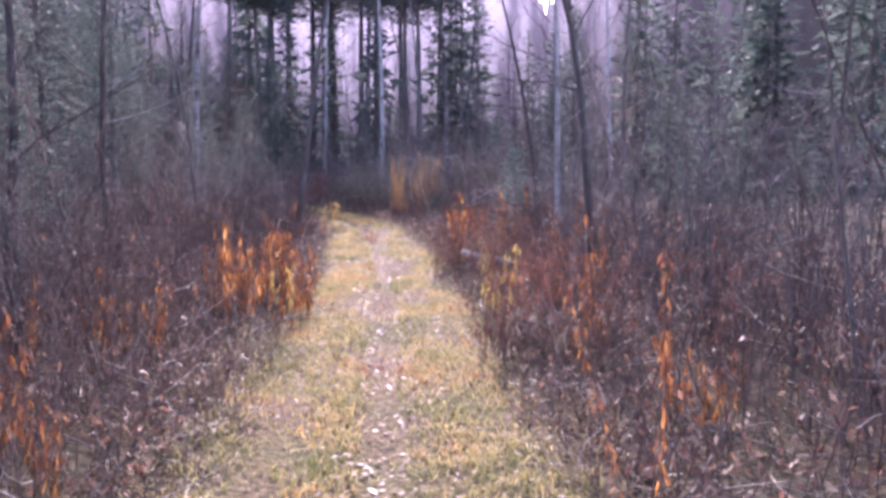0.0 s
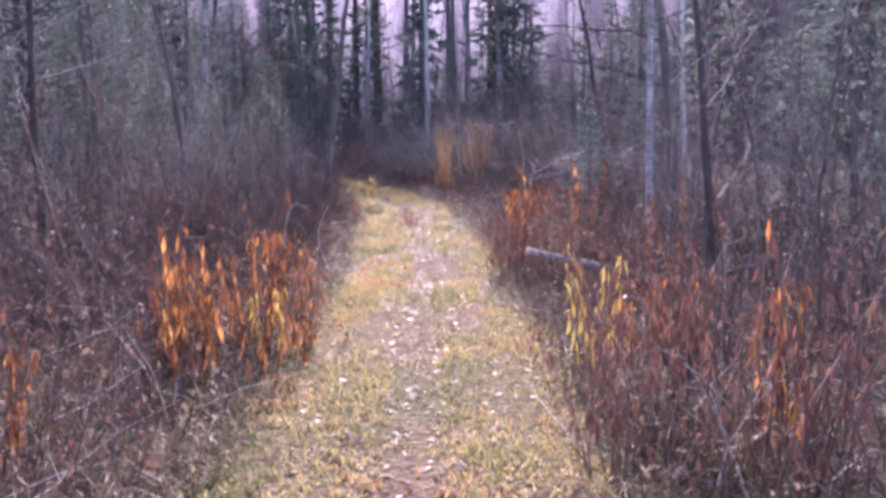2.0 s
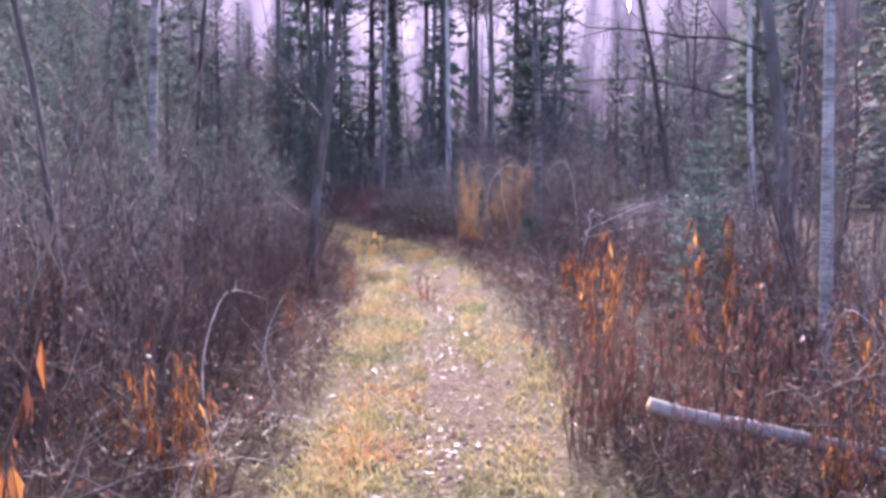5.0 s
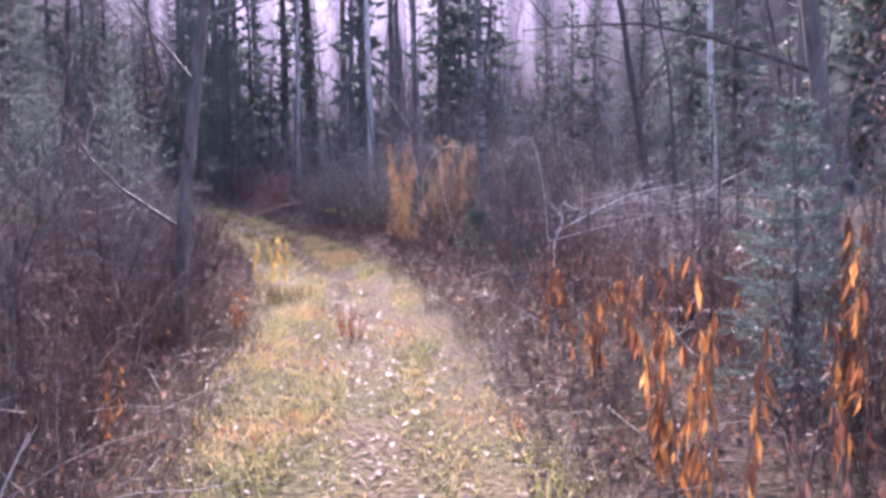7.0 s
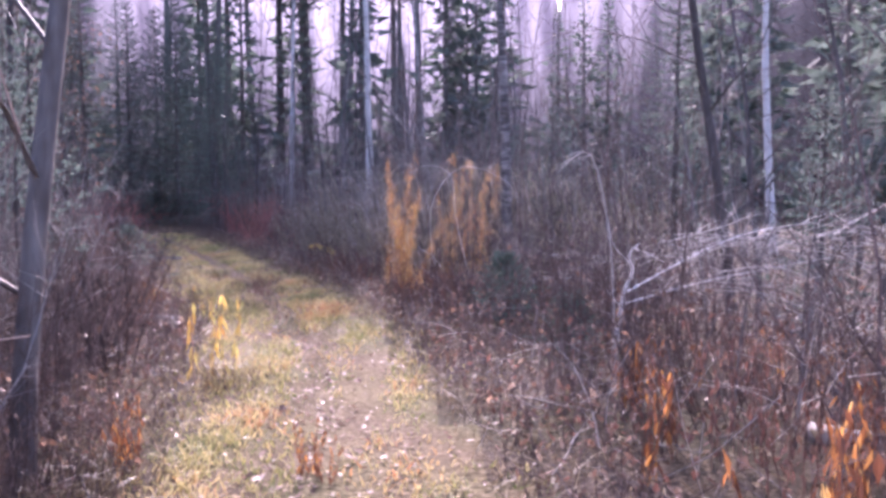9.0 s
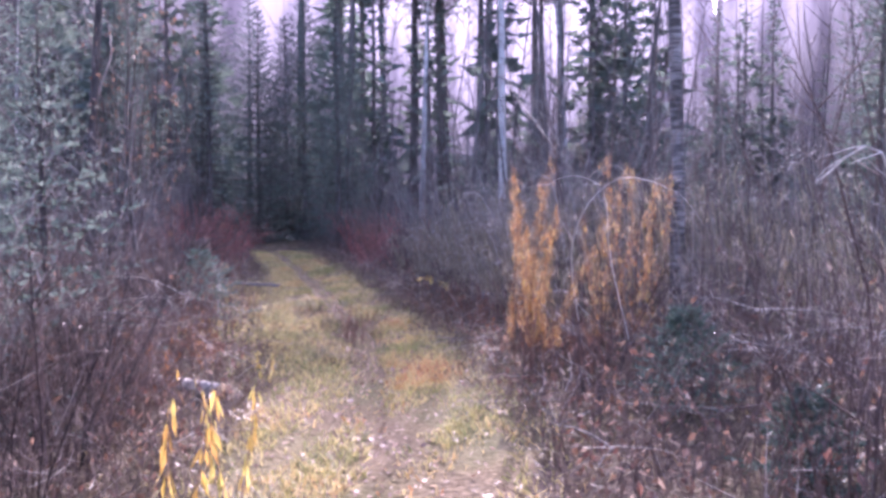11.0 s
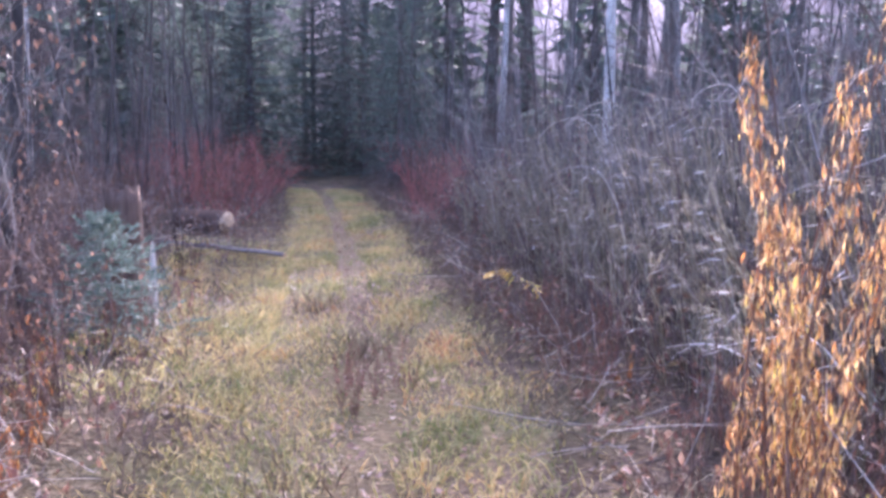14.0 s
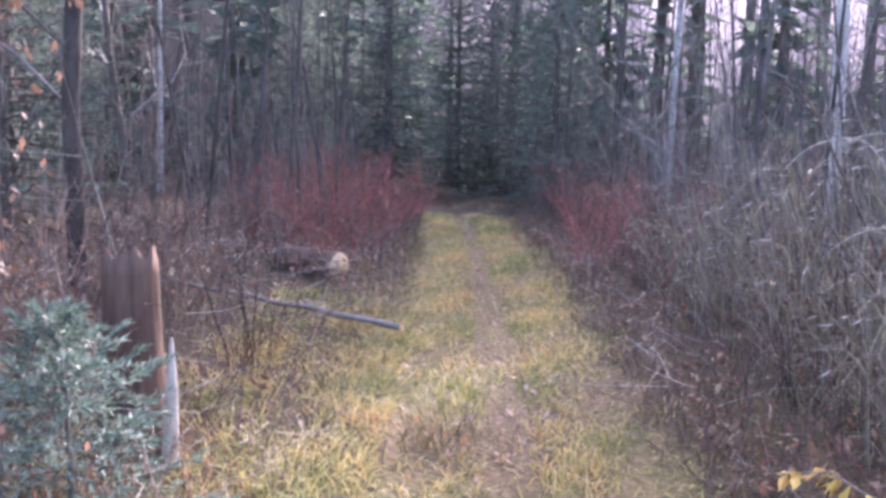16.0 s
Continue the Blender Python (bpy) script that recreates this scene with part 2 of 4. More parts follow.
# ---- mesh building ----
class Shape:
    """Collects tubes, leaves and blades, and turns them into one mesh."""

    def __init__(self):
        self.v, self.f, self.m = [], [], []

    def tube(self, pts, radii, sides=4, m=0, cap=False):
        start = len(self.v)
        pts = [Vector(p) for p in pts]
        side = None
        for i, p in enumerate(pts):
            d = (pts[min(i + 1, len(pts) - 1)] - pts[max(i - 1, 0)]).normalized()
            if side is None:
                side = d.orthogonal().normalized()
            side = (side - d * side.dot(d)).normalized()
            other = d.cross(side)
            for k in range(sides):
                a = 2 * math.pi * k / sides
                self.v.append(p + (side * math.cos(a) + other * math.sin(a)) * radii[i])
        for i in range(len(pts) - 1):
            for k in range(sides):
                a, b = start + i * sides + k, start + i * sides + (k + 1) % sides
                self.f.append((a, b, b + sides, a + sides))
                self.m.append(m)
        if cap:
            for base, turn in ((start, -1), (start + (len(pts) - 1) * sides, 1)):
                self.f.append(tuple(range(base, base + sides))[::turn])
                self.m.append(cap if cap is not True else m)

    def leaf(self, at, way, across, length, width, m=0, fold=0.25):
        at, way, across = Vector(at), Vector(way).normalized(), Vector(across)
        across = (across - way * across.dot(way)).normalized()
        up = way.cross(across)
        s = len(self.v)
        mid = at + way * length * 0.45
        self.v += [at, mid + across * width / 2 + up * width * fold, at + way * length + up * length * 0.12, mid - across * width / 2 + up * width * fold]
        self.f += [(s, s + 1, s + 2), (s, s + 2, s + 3)]
        self.m += [m, m]

    def spike(self, at, way, across, length, width, m=0):
        """A flat needle spray: broad near its foot, drawn out to a point."""
        at, way, across = Vector(at), Vector(way).normalized(), Vector(across)
        across = (across - way * across.dot(way)).normalized() * width / 2
        s = len(self.v)
        self.v += [at - across, at + across, at + way * length]
        self.f.append((s, s + 1, s + 2))
        self.m.append(m)

    def blade(self, at, way, bend, length, width, m=0):
        at, way, bend = Vector(at), Vector(way).normalized(), Vector(bend)
        across = way.cross(bend)
        across = across.normalized() if across.length > 1e-4 else way.orthogonal().normalized()
        s = len(self.v)
        mid, tip = at + way * length * 0.55 + bend * length * 0.12, at + way * length * 0.85 + bend * length * 0.55
        self.v += [at - across * width / 2, at + across * width / 2, mid + across * width * 0.4, mid - across * width * 0.4, tip]
        self.f += [(s, s + 1, s + 2, s + 3), (s + 3, s + 2, s + 4)]
        self.m += [m, m]

    def mesh(self, name, mats, smooth=True):
        me = bpy.data.meshes.new(name)
        me.from_pydata([tuple(p) for p in self.v], [], self.f)
        for mat in mats:
            me.materials.append(mat)
        me.polygons.foreach_set("material_index", self.m)
        me.polygons.foreach_set("use_smooth", [smooth] * len(self.f))
        return me


def child(name, me, parent, label="", kind=""):
    ob = new(name, me)
    ob.parent = parent
    return tagged(ob, label, kind=kind)


def assemble(name, label, category, group, parts):
    """A thing with its foot at an Empty, and its parts as meshes under it."""
    ob = tagged(new(name), label, category, group)
    for part, me, note, kind in parts:
        child(part, me, ob, note, kind)
    return ob


def crooked(rng, start, way, length, steps, wobble, droop=0.0):
    """A wandering line, for stems and branches."""
    p, d = Vector(start), Vector(way).normalized()
    out = [p.copy()]
    for i in range(steps):
        d = (d + Vector((rng.gauss(0, wobble), rng.gauss(0, wobble), rng.gauss(0, wobble) - droop))).normalized()
        p = p + d * length / steps
        out.append(p.copy())
    return out


def spread(rng, d, angle):
    """A direction turned away from d by about the angle (degrees), any way round."""
    d = Vector(d).normalized()
    side = d.orthogonal().normalized()
    side.rotate(Matrix.Rotation(rng.uniform(0, 2 * math.pi), 3, d))
    a = radians(angle)
    return d * math.cos(a) + side * math.sin(a)


# ---- kinds of plants ----
def shrub_mesh(seed, tall, stems, mat, twigs=9, lean=0.25, arch=0.03, thick=0.009):
    """Bare bush of many thin stems from one root."""
    rng, s = random.Random(seed), Shape()
    for i in range(stems):
        a, h = rng.uniform(0, 6.28), tall * rng.uniform(0.5, 1.0)
        out = Vector((math.cos(a), math.sin(a), 0))
        line = crooked(rng, out * rng.uniform(0, 0.22), Vector((0, 0, 1)) + out * rng.uniform(0.02, lean * 2), h, 6, 0.1, arch)
        r = thick * rng.uniform(0.6, 1.2) * h / tall
        s.tube(line, [r * (1 - 0.75 * k / 6) for k in range(7)], 3)
        for j in range(twigs):
            k = rng.uniform(1.0, 5.9)
            at = line[int(k)].lerp(line[int(k) + 1], k % 1)
            d = spread(rng, line[int(k) + 1] - line[int(k)], rng.uniform(25, 60))
            tl = h * rng.uniform(0.1, 0.32)
            tw = crooked(rng, at, d, tl, 2, 0.2, arch)
            s.tube(tw, [r * 0.45, r * 0.34, r * 0.15], 3)
            for q in range(2):
                at2 = tw[q].lerp(tw[q + 1], rng.random())
                tw2 = crooked(rng, at2, spread(rng, d, rng.uniform(30, 60)), tl * rng.uniform(0.3, 0.6), 1, 0.15, arch)
                s.tube(tw2, [r * 0.3, r * 0.12], 3)
    return s.mesh("shrub", [mat])


def leaves_on_shrub(seed, tall, count, mat, size=0.06, wide=0.5):
    rng, s = random.Random(seed), Shape()
    for i in range(count):
        a, q = rng.uniform(0, 6.28), rng.random()
        z = tall * (0.2 + 0.75 * rng.random())
        r = tall * wide * math.sqrt(q) * (0.3 + 0.7 * z / tall)
        size1 = size * rng.uniform(0.6, 1.3)
        s.leaf((r * math.cos(a), r * math.sin(a), z), (rng.gauss(0, 0.5), rng.gauss(0, 0.5), -1), (rng.gauss(0, 1), rng.gauss(0, 1), 0.1), size1, size1 * 0.55)
    return s.mesh("leaves", [mat], False)


def weed_meshes(seed, tall, stems, dense=1.0, size=0.1):
    """Withered tall herb: upright stems, long leaves hanging down along them."""
    rng, s, lv = random.Random(seed), Shape(), Shape()
    for i in range(stems):
        a, h = rng.uniform(0, 6.28), tall * rng.uniform(0.6, 1.0)
        out = Vector((math.cos(a), math.sin(a), 0))
        line = crooked(rng, out * rng.uniform(0, 0.14), Vector((0, 0, 1)) + out * rng.uniform(0.0, 0.22), h, 8, 0.05, 0.01)
        s.tube(line, [0.0055 * (1 - 0.7 * k / 8) for k in range(9)], 3)
        for j in range(int(30 * dense * h)):
            k = rng.uniform(2.0, 7.95)
            at = line[int(k)].lerp(line[int(k) + 1], k % 1)
            b = rng.uniform(0, 6.28)
            side = Vector((math.cos(b), math.sin(b), 0))
            ln = size * rng.uniform(0.55, 1.25) * (1.15 - 0.4 * k / 8)
            at = at + side * 0.012
            mid = at + side * ln * 0.35 + Vector((0, 0, -ln * 0.15))
            lv.leaf(at, mid - at + Vector((0, 0, -ln * rng.uniform(0.5, 2.2))), spread(rng, side, 90), ln, ln * rng.uniform(0.1, 0.26), fold=rng.uniform(0.1, 0.7))
    return s.mesh("stems", [STEM]), lv


def spruce_meshes(seed, tall, needles, sub, reach=0.3, bare=0.06, wide=0.32, long=1.5, leaf=None):
    """Spruce: whorls of branches that droop with age, twigs set with needles. sub: twigs along a branch."""
    rng, s, nd = random.Random(seed), Shape(), Shape()
    trunk = crooked(rng, (0, 0, -0.1), (0, 0, 1), tall, 8, 0.012)
    r0 = 0.012 * tall + 0.008
    s.tube(trunk, [r0 * (1 - 0.93 * k / 8) for k in range(9)], 7)
    levels = int(9 + tall * 2.9)
    for w in range(levels):
        f = bare + (0.97 - bare) * (w / (levels - 1)) ** 0.92
        k = f * 8
        at = trunk[min(int(k), 7)].lerp(trunk[min(int(k), 7) + 1], k - min(int(k), 7))
        turn = rng.uniform(0, 6.28)
        count = rng.randint(4, 6)
        for b in range(count):
            a = turn + b * 6.283 / count + rng.gauss(0, 0.2)
            ln = tall * reach * (1 - f) ** 0.8 * rng.uniform(0.7, 1.15) + 0.05
            rise = -0.35 + 0.95 * f
            line = crooked(rng, at, (math.cos(a), math.sin(a), rise), ln, 4, 0.06, -0.05)
            s.tube(line[::2], [r0 * 0.24 * (1 - f * 0.6) * (1 - 0.4 * q) for q in range(3)], 3)
            for t in range(sub):
                q = 0.5 + 3.45 * (t + rng.random()) / sub
                tip = t >= sub - 2
                p = line[int(q)].lerp(line[int(q) + 1], q % 1)
                d = (line[int(q) + 1] - line[int(q)]).normalized()
                sidew = d.cross(Vector((0, 0, 1))) * (1 if t % 2 else -1)
                d2 = d if tip else (d * 0.7 + sidew * 0.9 + Vector((0, 0, rng.gauss(-0.2, 0.3)))).normalized()
                tl = ln * (0.22 + 0.2 * (1 - q / 4)) * rng.uniform(0.7, 1.2) + 0.03
                for u in range(needles):
                    g = (u + rng.random()) / needles
                    way = (d2 * 0.9 + spread(rng, d2, 90) * 0.75 + Vector((0, 0, 0.2)))
                    nl = (0.018 + 0.26 * tl / max(2, needles ** 0.7)) * rng.uniform(0.8, 1.3)
                    nd.spike(p + d2 * tl * g, way, (rng.gauss(0, 1), rng.gauss(0, 1), rng.gauss(0, 1)), nl * long * 1.1, nl * wide * 1.2)
    return s.mesh("trunk", [BARK]), nd.mesh("needles", [leaf or NEEDLE], False)


def tree_meshes(seed, tall, radius, mat, limbs=16, first=0.3, twig_mat=None, lean=0.02, wobble=0.04):
    """Bare broadleaf: tapered trunk, limbs, and fine crooked twigs."""
    rng, s, tw = random.Random(seed), Shape(), Shape()
    trunk = crooked(rng, (0, 0, -0.15), (rng.gauss(0, lean), rng.gauss(0, lean), 1), tall, 12, wobble)
    radii = [radius * (1.25 if k == 0 else 1 - 0.9 * k / 12) for k in range(13)]
    s.tube(trunk, radii, 9)
    for i in range(limbs):
        f = first + (0.97 - first) * (i + rng.random()) / limbs
        k = f * 12
        at = trunk[min(int(k), 11)].lerp(trunk[min(int(k), 11) + 1], k - min(int(k), 11))
        a = rng.uniform(0, 6.28)
        ln = tall * 0.24 * (1.2 - f) * rng.uniform(0.6, 1.3) + 0.3
        line = crooked(rng, at, (math.cos(a), math.sin(a), rng.uniform(0.2, 1.1)), ln, 5, 0.2, -0.03)
        r = radius * (1 - 0.9 * f) * 0.3 + 0.003
        tw.tube(line, [r * (1 - 0.8 * q / 5) for q in range(6)], 3)
        for j in range(6):
            q = rng.uniform(0.8, 4.95)
            p = line[int(q)].lerp(line[int(q) + 1], q % 1)
            l2 = ln * rng.uniform(0.2, 0.45)
            d2 = spread(rng, line[int(q) + 1] - line[int(q)], rng.uniform(25, 60))
            line2 = crooked(rng, p, d2, l2, 2, 0.2, -0.02)
            tw.tube(line2, [r * 0.36, r * 0.26, r * 0.08], 3)
            for u in range(2):
                p3 = line2[rng.randint(1, 2)]
                line3 = crooked(rng, p3, spread(rng, d2, rng.uniform(25, 55)), l2 * rng.uniform(0.4, 0.7), 1, 0.15)
                tw.tube(line3, [r * 0.22, r * 0.07], 3)
    return s.mesh("trunk", [mat]), tw.mesh("limbs", [twig_mat or mat])


def plant(ob, x, y, turn, size=1.0, tilt=(0, 0), sink=0.03):
    """Stand a thing on the ground."""
    ob.matrix_basis = Matrix.LocRotScale((x, y, height(x, y) - sink), Euler((tilt[0], tilt[1], turn)), (size, size, size))
    return ob


def clone(ob, x, y, turn, size=1.0, tilt=(0, 0), sink=0.03):
    return plant(copy_thing(ob, Matrix.Identity(4)), x, y, turn, size, tilt, sink)


# ---- ground ----
def make_ground():
    xs = [-420, -200, -90, -50, -36, -28] + [-24 + 0.5 * i for i in range(20)] + [-14 + 0.24 * i for i in range(80)] + [5.2 + 0.5 * i for i in range(22)] + [17, 22, 30, 45, 90, 200, 420]
    ys = [-400, -180, -80, -30, -12] + [-6 + 0.5 * i for i in range(10)] + [-1 + 0.24 * i for i in range(180)] + [42.5 + 0.7 * i for i in range(20)] + [58, 64, 75, 100, 200, 420]
    me = bpy.data.meshes.new("ground")
    verts = [(x, y, height(x, y) if abs(x) < 30 and -12 < y < 60 else 0.08) for y in ys for x in xs]
    w = len(xs)
    me.from_pydata(verts, [], [(j * w + i, j * w + i + 1, (j + 1) * w + i + 1, (j + 1) * w + i) for j in range(len(ys) - 1) for i in range(w - 1)])
    me.polygons.foreach_set("use_smooth", [True] * len(me.polygons))
    me.materials.append(SOIL)
    me.materials.append(TURF)
    for p in me.polygons:
        c = p.center
        p.material_index = 1 if -6 < c.y < 38 and abs(aside(c.x, c.y)) < 0.85 + 0.25 * noise.noise((c.x * 2, c.y * 2, 1)) else 0
    return tagged(new("ground", me), "brown forest soil with trodden trail through dry grass", "ground", kind="structure")


make_ground()


def make_grass():
    rng, r_verge, s = random.Random(5), random.Random(55), Shape()
    made = 0
    while made < 54000:
        y = -1 + 39.5 * rng.random() ** 1.2
        d = rng.choice((-1, 1)) * abs(rng.gauss(0.46, 0.3))
        if abs(d) > 1.25:
            continue
        x = middle(y) + d
        clump = noise.noise((x * 2.6, y * 0.6, 0)) + 0.35 * noise.noise((x * 9, y * 9, 4))
        bare = 0.13 + 0.1 * noise.noise((0.3, y * 0.8, 2.0))
        thin = 0.35 if d > 0 and 9 < y < 21 else 0.0
        if clump < rng.uniform(-0.6, 0.25) + thin or (abs(d) < bare and rng.random() < 0.85):
            continue
        a = rng.uniform(0, 6.28)
        ln = rng.uniform(0.035, 0.09) * (1 + 1.2 * max(0, clump))
        s.blade((x, y, height(x, y) - 0.004), (rng.gauss(0, 0.45), rng.gauss(0, 0.45), 1), (math.cos(a), math.sin(a), -0.25), ln, rng.uniform(0.006, 0.013))
        made += 1
    for i in range(9000):
        y = r_verge.uniform(23.2, 29)
        x = middle(y) - 0.7 - 1.5 * r_verge.random() ** 1.2
        if noise.noise((x * 1.8, y * 1.8, 6.0)) < r_verge.uniform(-0.5, 0.1) or (abs(x + 5.42) < 0.3 and abs(y - 25.05) < 0.3):
            continue
        a = r_verge.uniform(0, 6.28)
        s.blade((x, y, height(x, y) - 0.005), (r_verge.gauss(0, 0.6), r_verge.gauss(0, 0.6), 1), (math.cos(a), math.sin(a), -0.3), r_verge.uniform(0.06, 0.22), r_verge.uniform(0.005, 0.01))
    tagged(new("grass", s.mesh("grass", [GRASS], False)), "short yellow-green dry grass tufts on the trail", "grass", kind="stuff")
    s = Shape()
    for i in range(13000):
        y = -1 + 42 * rng.random() ** 1.15
        d = rng.choice((-1, 1)) * (0.8 + abs(rng.gauss(0, 0.5)))
        x = middle(y) + d
        a = rng.uniform(0, 6.28)
        s.blade((x, y, height(x, y) - 0.005), (rng.gauss(0, 0.8), rng.gauss(0, 0.8), 1), (math.cos(a), math.sin(a), -0.4), rng.uniform(0.1, 0.42), rng.uniform(0.004, 0.009))
    tagged(new("dead_grass", s.mesh("dead_grass", [STRAW], False)), "pale bent dead grass along the trail edges", "grass", kind="stuff")


def make_litter():
    rng, s = random.Random(6), Shape()
    for i in range(12500):
        y = -1 + 43 * rng.random() ** 1.2
        d = rng.gauss(0, 0.15) if i % 3 == 0 else rng.gauss(0, 0.85)
        x = middle(y) + d + (0.14 * noise.noise((0.0, y * 0.55, 9.0)) if i % 3 == 0 else 0)
        a, ln = rng.uniform(0, 6.28), rng.uniform(0.022, 0.05) * (1.7 if rng.random() < 0.12 else 1)
        s.leaf((x, y, height(x, y) + rng.uniform(0.002, 0.02)), (math.cos(a), math.sin(a), rng.gauss(0.05, 0.25)), (-math.sin(a), math.cos(a), rng.gauss(0, 0.3)), ln, ln * rng.uniform(0.4, 0.75), fold=rng.uniform(-0.1, 0.35))
    tagged(new("leaf_litter", s.mesh("leaf_litter", [LITTER], False)), "curled brown and pale fallen leaves on the ground", "leaves", kind="stuff")


make_grass()
make_litter()

def make_undergrowth():
    """Thin dead stalks standing close together beside the trail."""
    r, s = random.Random(7), Shape()
    for i in range(14500):
        close = i > 10500
        y = r.uniform(0, 27) if close else -1 + 41 * r.random() ** 1.1
        side = r.choice((-1, -1, 1) if close else (-1, 1))
        d = side * (1.2 + 2.2 * r.random() if close else 0.95 + 4.2 * r.random() ** 1.6)
        x = middle(y) + d
        rise = min(1.0, 0.25 + 0.62 * (abs(d) - 0.9))
        if noise.noise((x * 0.9, y * 0.9, 5.0)) < r.uniform(-0.6, -0.1):
            continue
        if -2.3 < d < 0 and 23.2 < y < 29 and r.random() < 0.75:
            continue
        if (abs(x + 7.2) < 0.9 and 28.0 < y < 30.1) or (abs(x + 5.0) < 0.6 and 24.2 < y < 25.4):
            continue
        tall = r.uniform(0.3, 1.15) * rise
        foot = Vector((x, y, height(x, y) - 0.02))
        way = Vector((r.gauss(0, 0.3), r.gauss(0, 0.3), 1)).normalized()
        bend = foot + way * tall * 0.55
        way = (way + Vector((r.gauss(0, 0.35), r.gauss(0, 0.35), r.gauss(-0.1, 0.2)))).normalized()
        tip = bend + way * tall * 0.5
        s.tube([foot, bend, tip], [0.0045, 0.0034, 0.0014], 3, 0)
        for k in range(2):
            p = bend.lerp(tip, r.uniform(0, 0.9))
            s.tube([p, p + spread(r, way, r.uniform(25, 70)) * tall * r.uniform(0.15, 0.45)], [0.0026, 0.001], 3, 0)
        if r.random() < 0.6:
            ln = r.uniform(0.035, 0.08)
            s.leaf(bend.lerp(tip, r.uniform(0, 1)), (r.gauss(0, 0.6), r.gauss(0, 0.6), -0.7), (r.gauss(0, 1), r.gauss(0, 1), 0), ln, ln * 0.4, 1)
    tagged(new("undergrowth", s.mesh("undergrowth", [MAROON, BROWNLEAF])), "thin dead maroon stalks crowding beside the trail", "undergrowth", kind="stuff")


make_undergrowth()


def make_low_leaves():
    """Withered leaves still hanging on low stems, thick on the ground beside the trail."""
    r, s = random.Random(27), Shape()
    for i in range(52000):
        y = -1 + 36 * r.random() ** 1.15
        side = r.choice((-1, 1))
        d = side * (1.1 + 3.4 * r.random() ** 1.4)
        x = middle(y) + d
        if noise.noise((x * 1.3, y * 1.3, 8.0)) < r.uniform(-0.5, 0.2):
            continue
        if (abs(x + 5.0) < 0.6 and 24.2 < y < 25.4) or (-2.3 < d < 0 and 23.2 < y < 29 and r.random() < 0.7):
            continue
        top = min(0.75, 0.1 + 0.45 * (abs(d) - 1.0)) * (0.7 + 0.6 * noise.noise((x * 0.8, y * 0.8, 2.0)))
        z = height(x, y) + 0.01 + max(0.05, top) * r.random() ** 1.3
        ln = r.uniform(0.035, 0.085)
        s.leaf((x, y, z), (r.gauss(0, 0.7), r.gauss(0, 0.7), -0.6), (r.gauss(0, 1), r.gauss(0, 1), r.gauss(0, 0.3)), ln, ln * r.uniform(0.3, 0.55), r.choice((0, 0, 0, 1, 1, 2)), r.uniform(0.1, 0.4))
    tagged(new("low_foliage", s.mesh("low_foliage", [BROWNLEAF, REDLEAF, STRAW], False)), "withered brown low leaves thick beside the trail", "undergrowth", kind="stuff")


def make_fallen_twigs():
    """Pale dead twigs lying and leaning every way in the brush."""
    r, s = random.Random(28), Shape()
    for i in range(2600):
        y = -1 + 34 * r.random()
        d = r.choice((-1, 1)) * (1.05 + 3.2 * r.random() ** 1.2)
        x = middle(y) + d
        ln = r.uniform(0.2, 0.8)
        at = (x, y, height(x, y) + r.uniform(0.01, 0.12 + 0.3 * min(1.5, abs(d) - 1)))
        line = crooked(r, at, (r.gauss(0, 1), r.gauss(0, 1), r.gauss(0.25, 0.3)), ln, 3, 0.2)
        rad = r.uniform(0.002, 0.005)
        m = r.choice((0, 0, 1))
        s.tube(line, [rad, rad * 0.9, rad * 0.7, rad * 0.3], 3, m)
        for k in range(2):
            p = line[1].lerp(line[3], r.random())
            s.tube([p, p + spread(r, line[3] - line[1], r.uniform(30, 65)) * ln * r.uniform(0.15, 0.4)], [rad * 0.6, rad * 0.2], 3, m)
    tagged(new("fallen_twigs", s.mesh("fallen_twigs", [DEADWOOD, TWIG])), "pale dead twigs strewn through the brush", "twigs", kind="stuff")


def make_reeds():
    """Tall bleached stalks with nodding tips, leaning over one another."""
    r, s = random.Random(29), Shape()
    for i in range(1700):
        y = r.uniform(22.8, 31)
        d = 1.75 + 3.6 * r.random() ** 1.1
        x = middle(y) + d
        tall = r.uniform(0.9, 1.9) * min(1.0, 0.45 + 0.35 * (d - 1.4))
        a = r.gauss(3.1, 0.8)
        over = Vector((math.cos(a), math.sin(a), 0))
        lean = r.uniform(0.05, 0.4)
        foot = Vector((x, y, height(x, y) - 0.02))
        p1 = foot + Vector((0, 0, tall * 0.55)) + over * lean * 0.3
        p2 = foot + Vector((0, 0, tall * 0.92)) + over * lean
        p3 = p2 + over * r.uniform(0.08, 0.25) + Vector((0, 0, r.uniform(-0.06, 0.06)))
        s.tube([foot, p1, p2, p3], [0.004, 0.0035, 0.0026, 0.001], 3, r.choice((0, 1, 1)))
        for k in range(3):
            p = foot.lerp(p1, r.random()) if k < 2 else p1.lerp(p2, r.random())
            b = r.uniform(0, 6.28)
            s.blade(p, (math.cos(b) * 0.6, math.sin(b) * 0.6, 1), (math.cos(b), math.sin(b), -0.5), r.uniform(0.15, 0.4), r.uniform(0.005, 0.01), 1)
        if r.random() < 0.5:
            s.leaf(p2.lerp(p3, 0.4), p3 - p2 + Vector((0, 0, -0.05)), (r.gauss(0, 1), r.gauss(0, 1), 0.5), r.uniform(0.05, 0.11), 0.008, 2)
    tagged(new("reeds", s.mesh("reeds", [DEADWOOD, REED, BLEACHED], False)), "tall bleached dry reeds with nodding tips", "reeds", kind="stuff")


make_low_leaves()
make_fallen_twigs()
make_reeds()

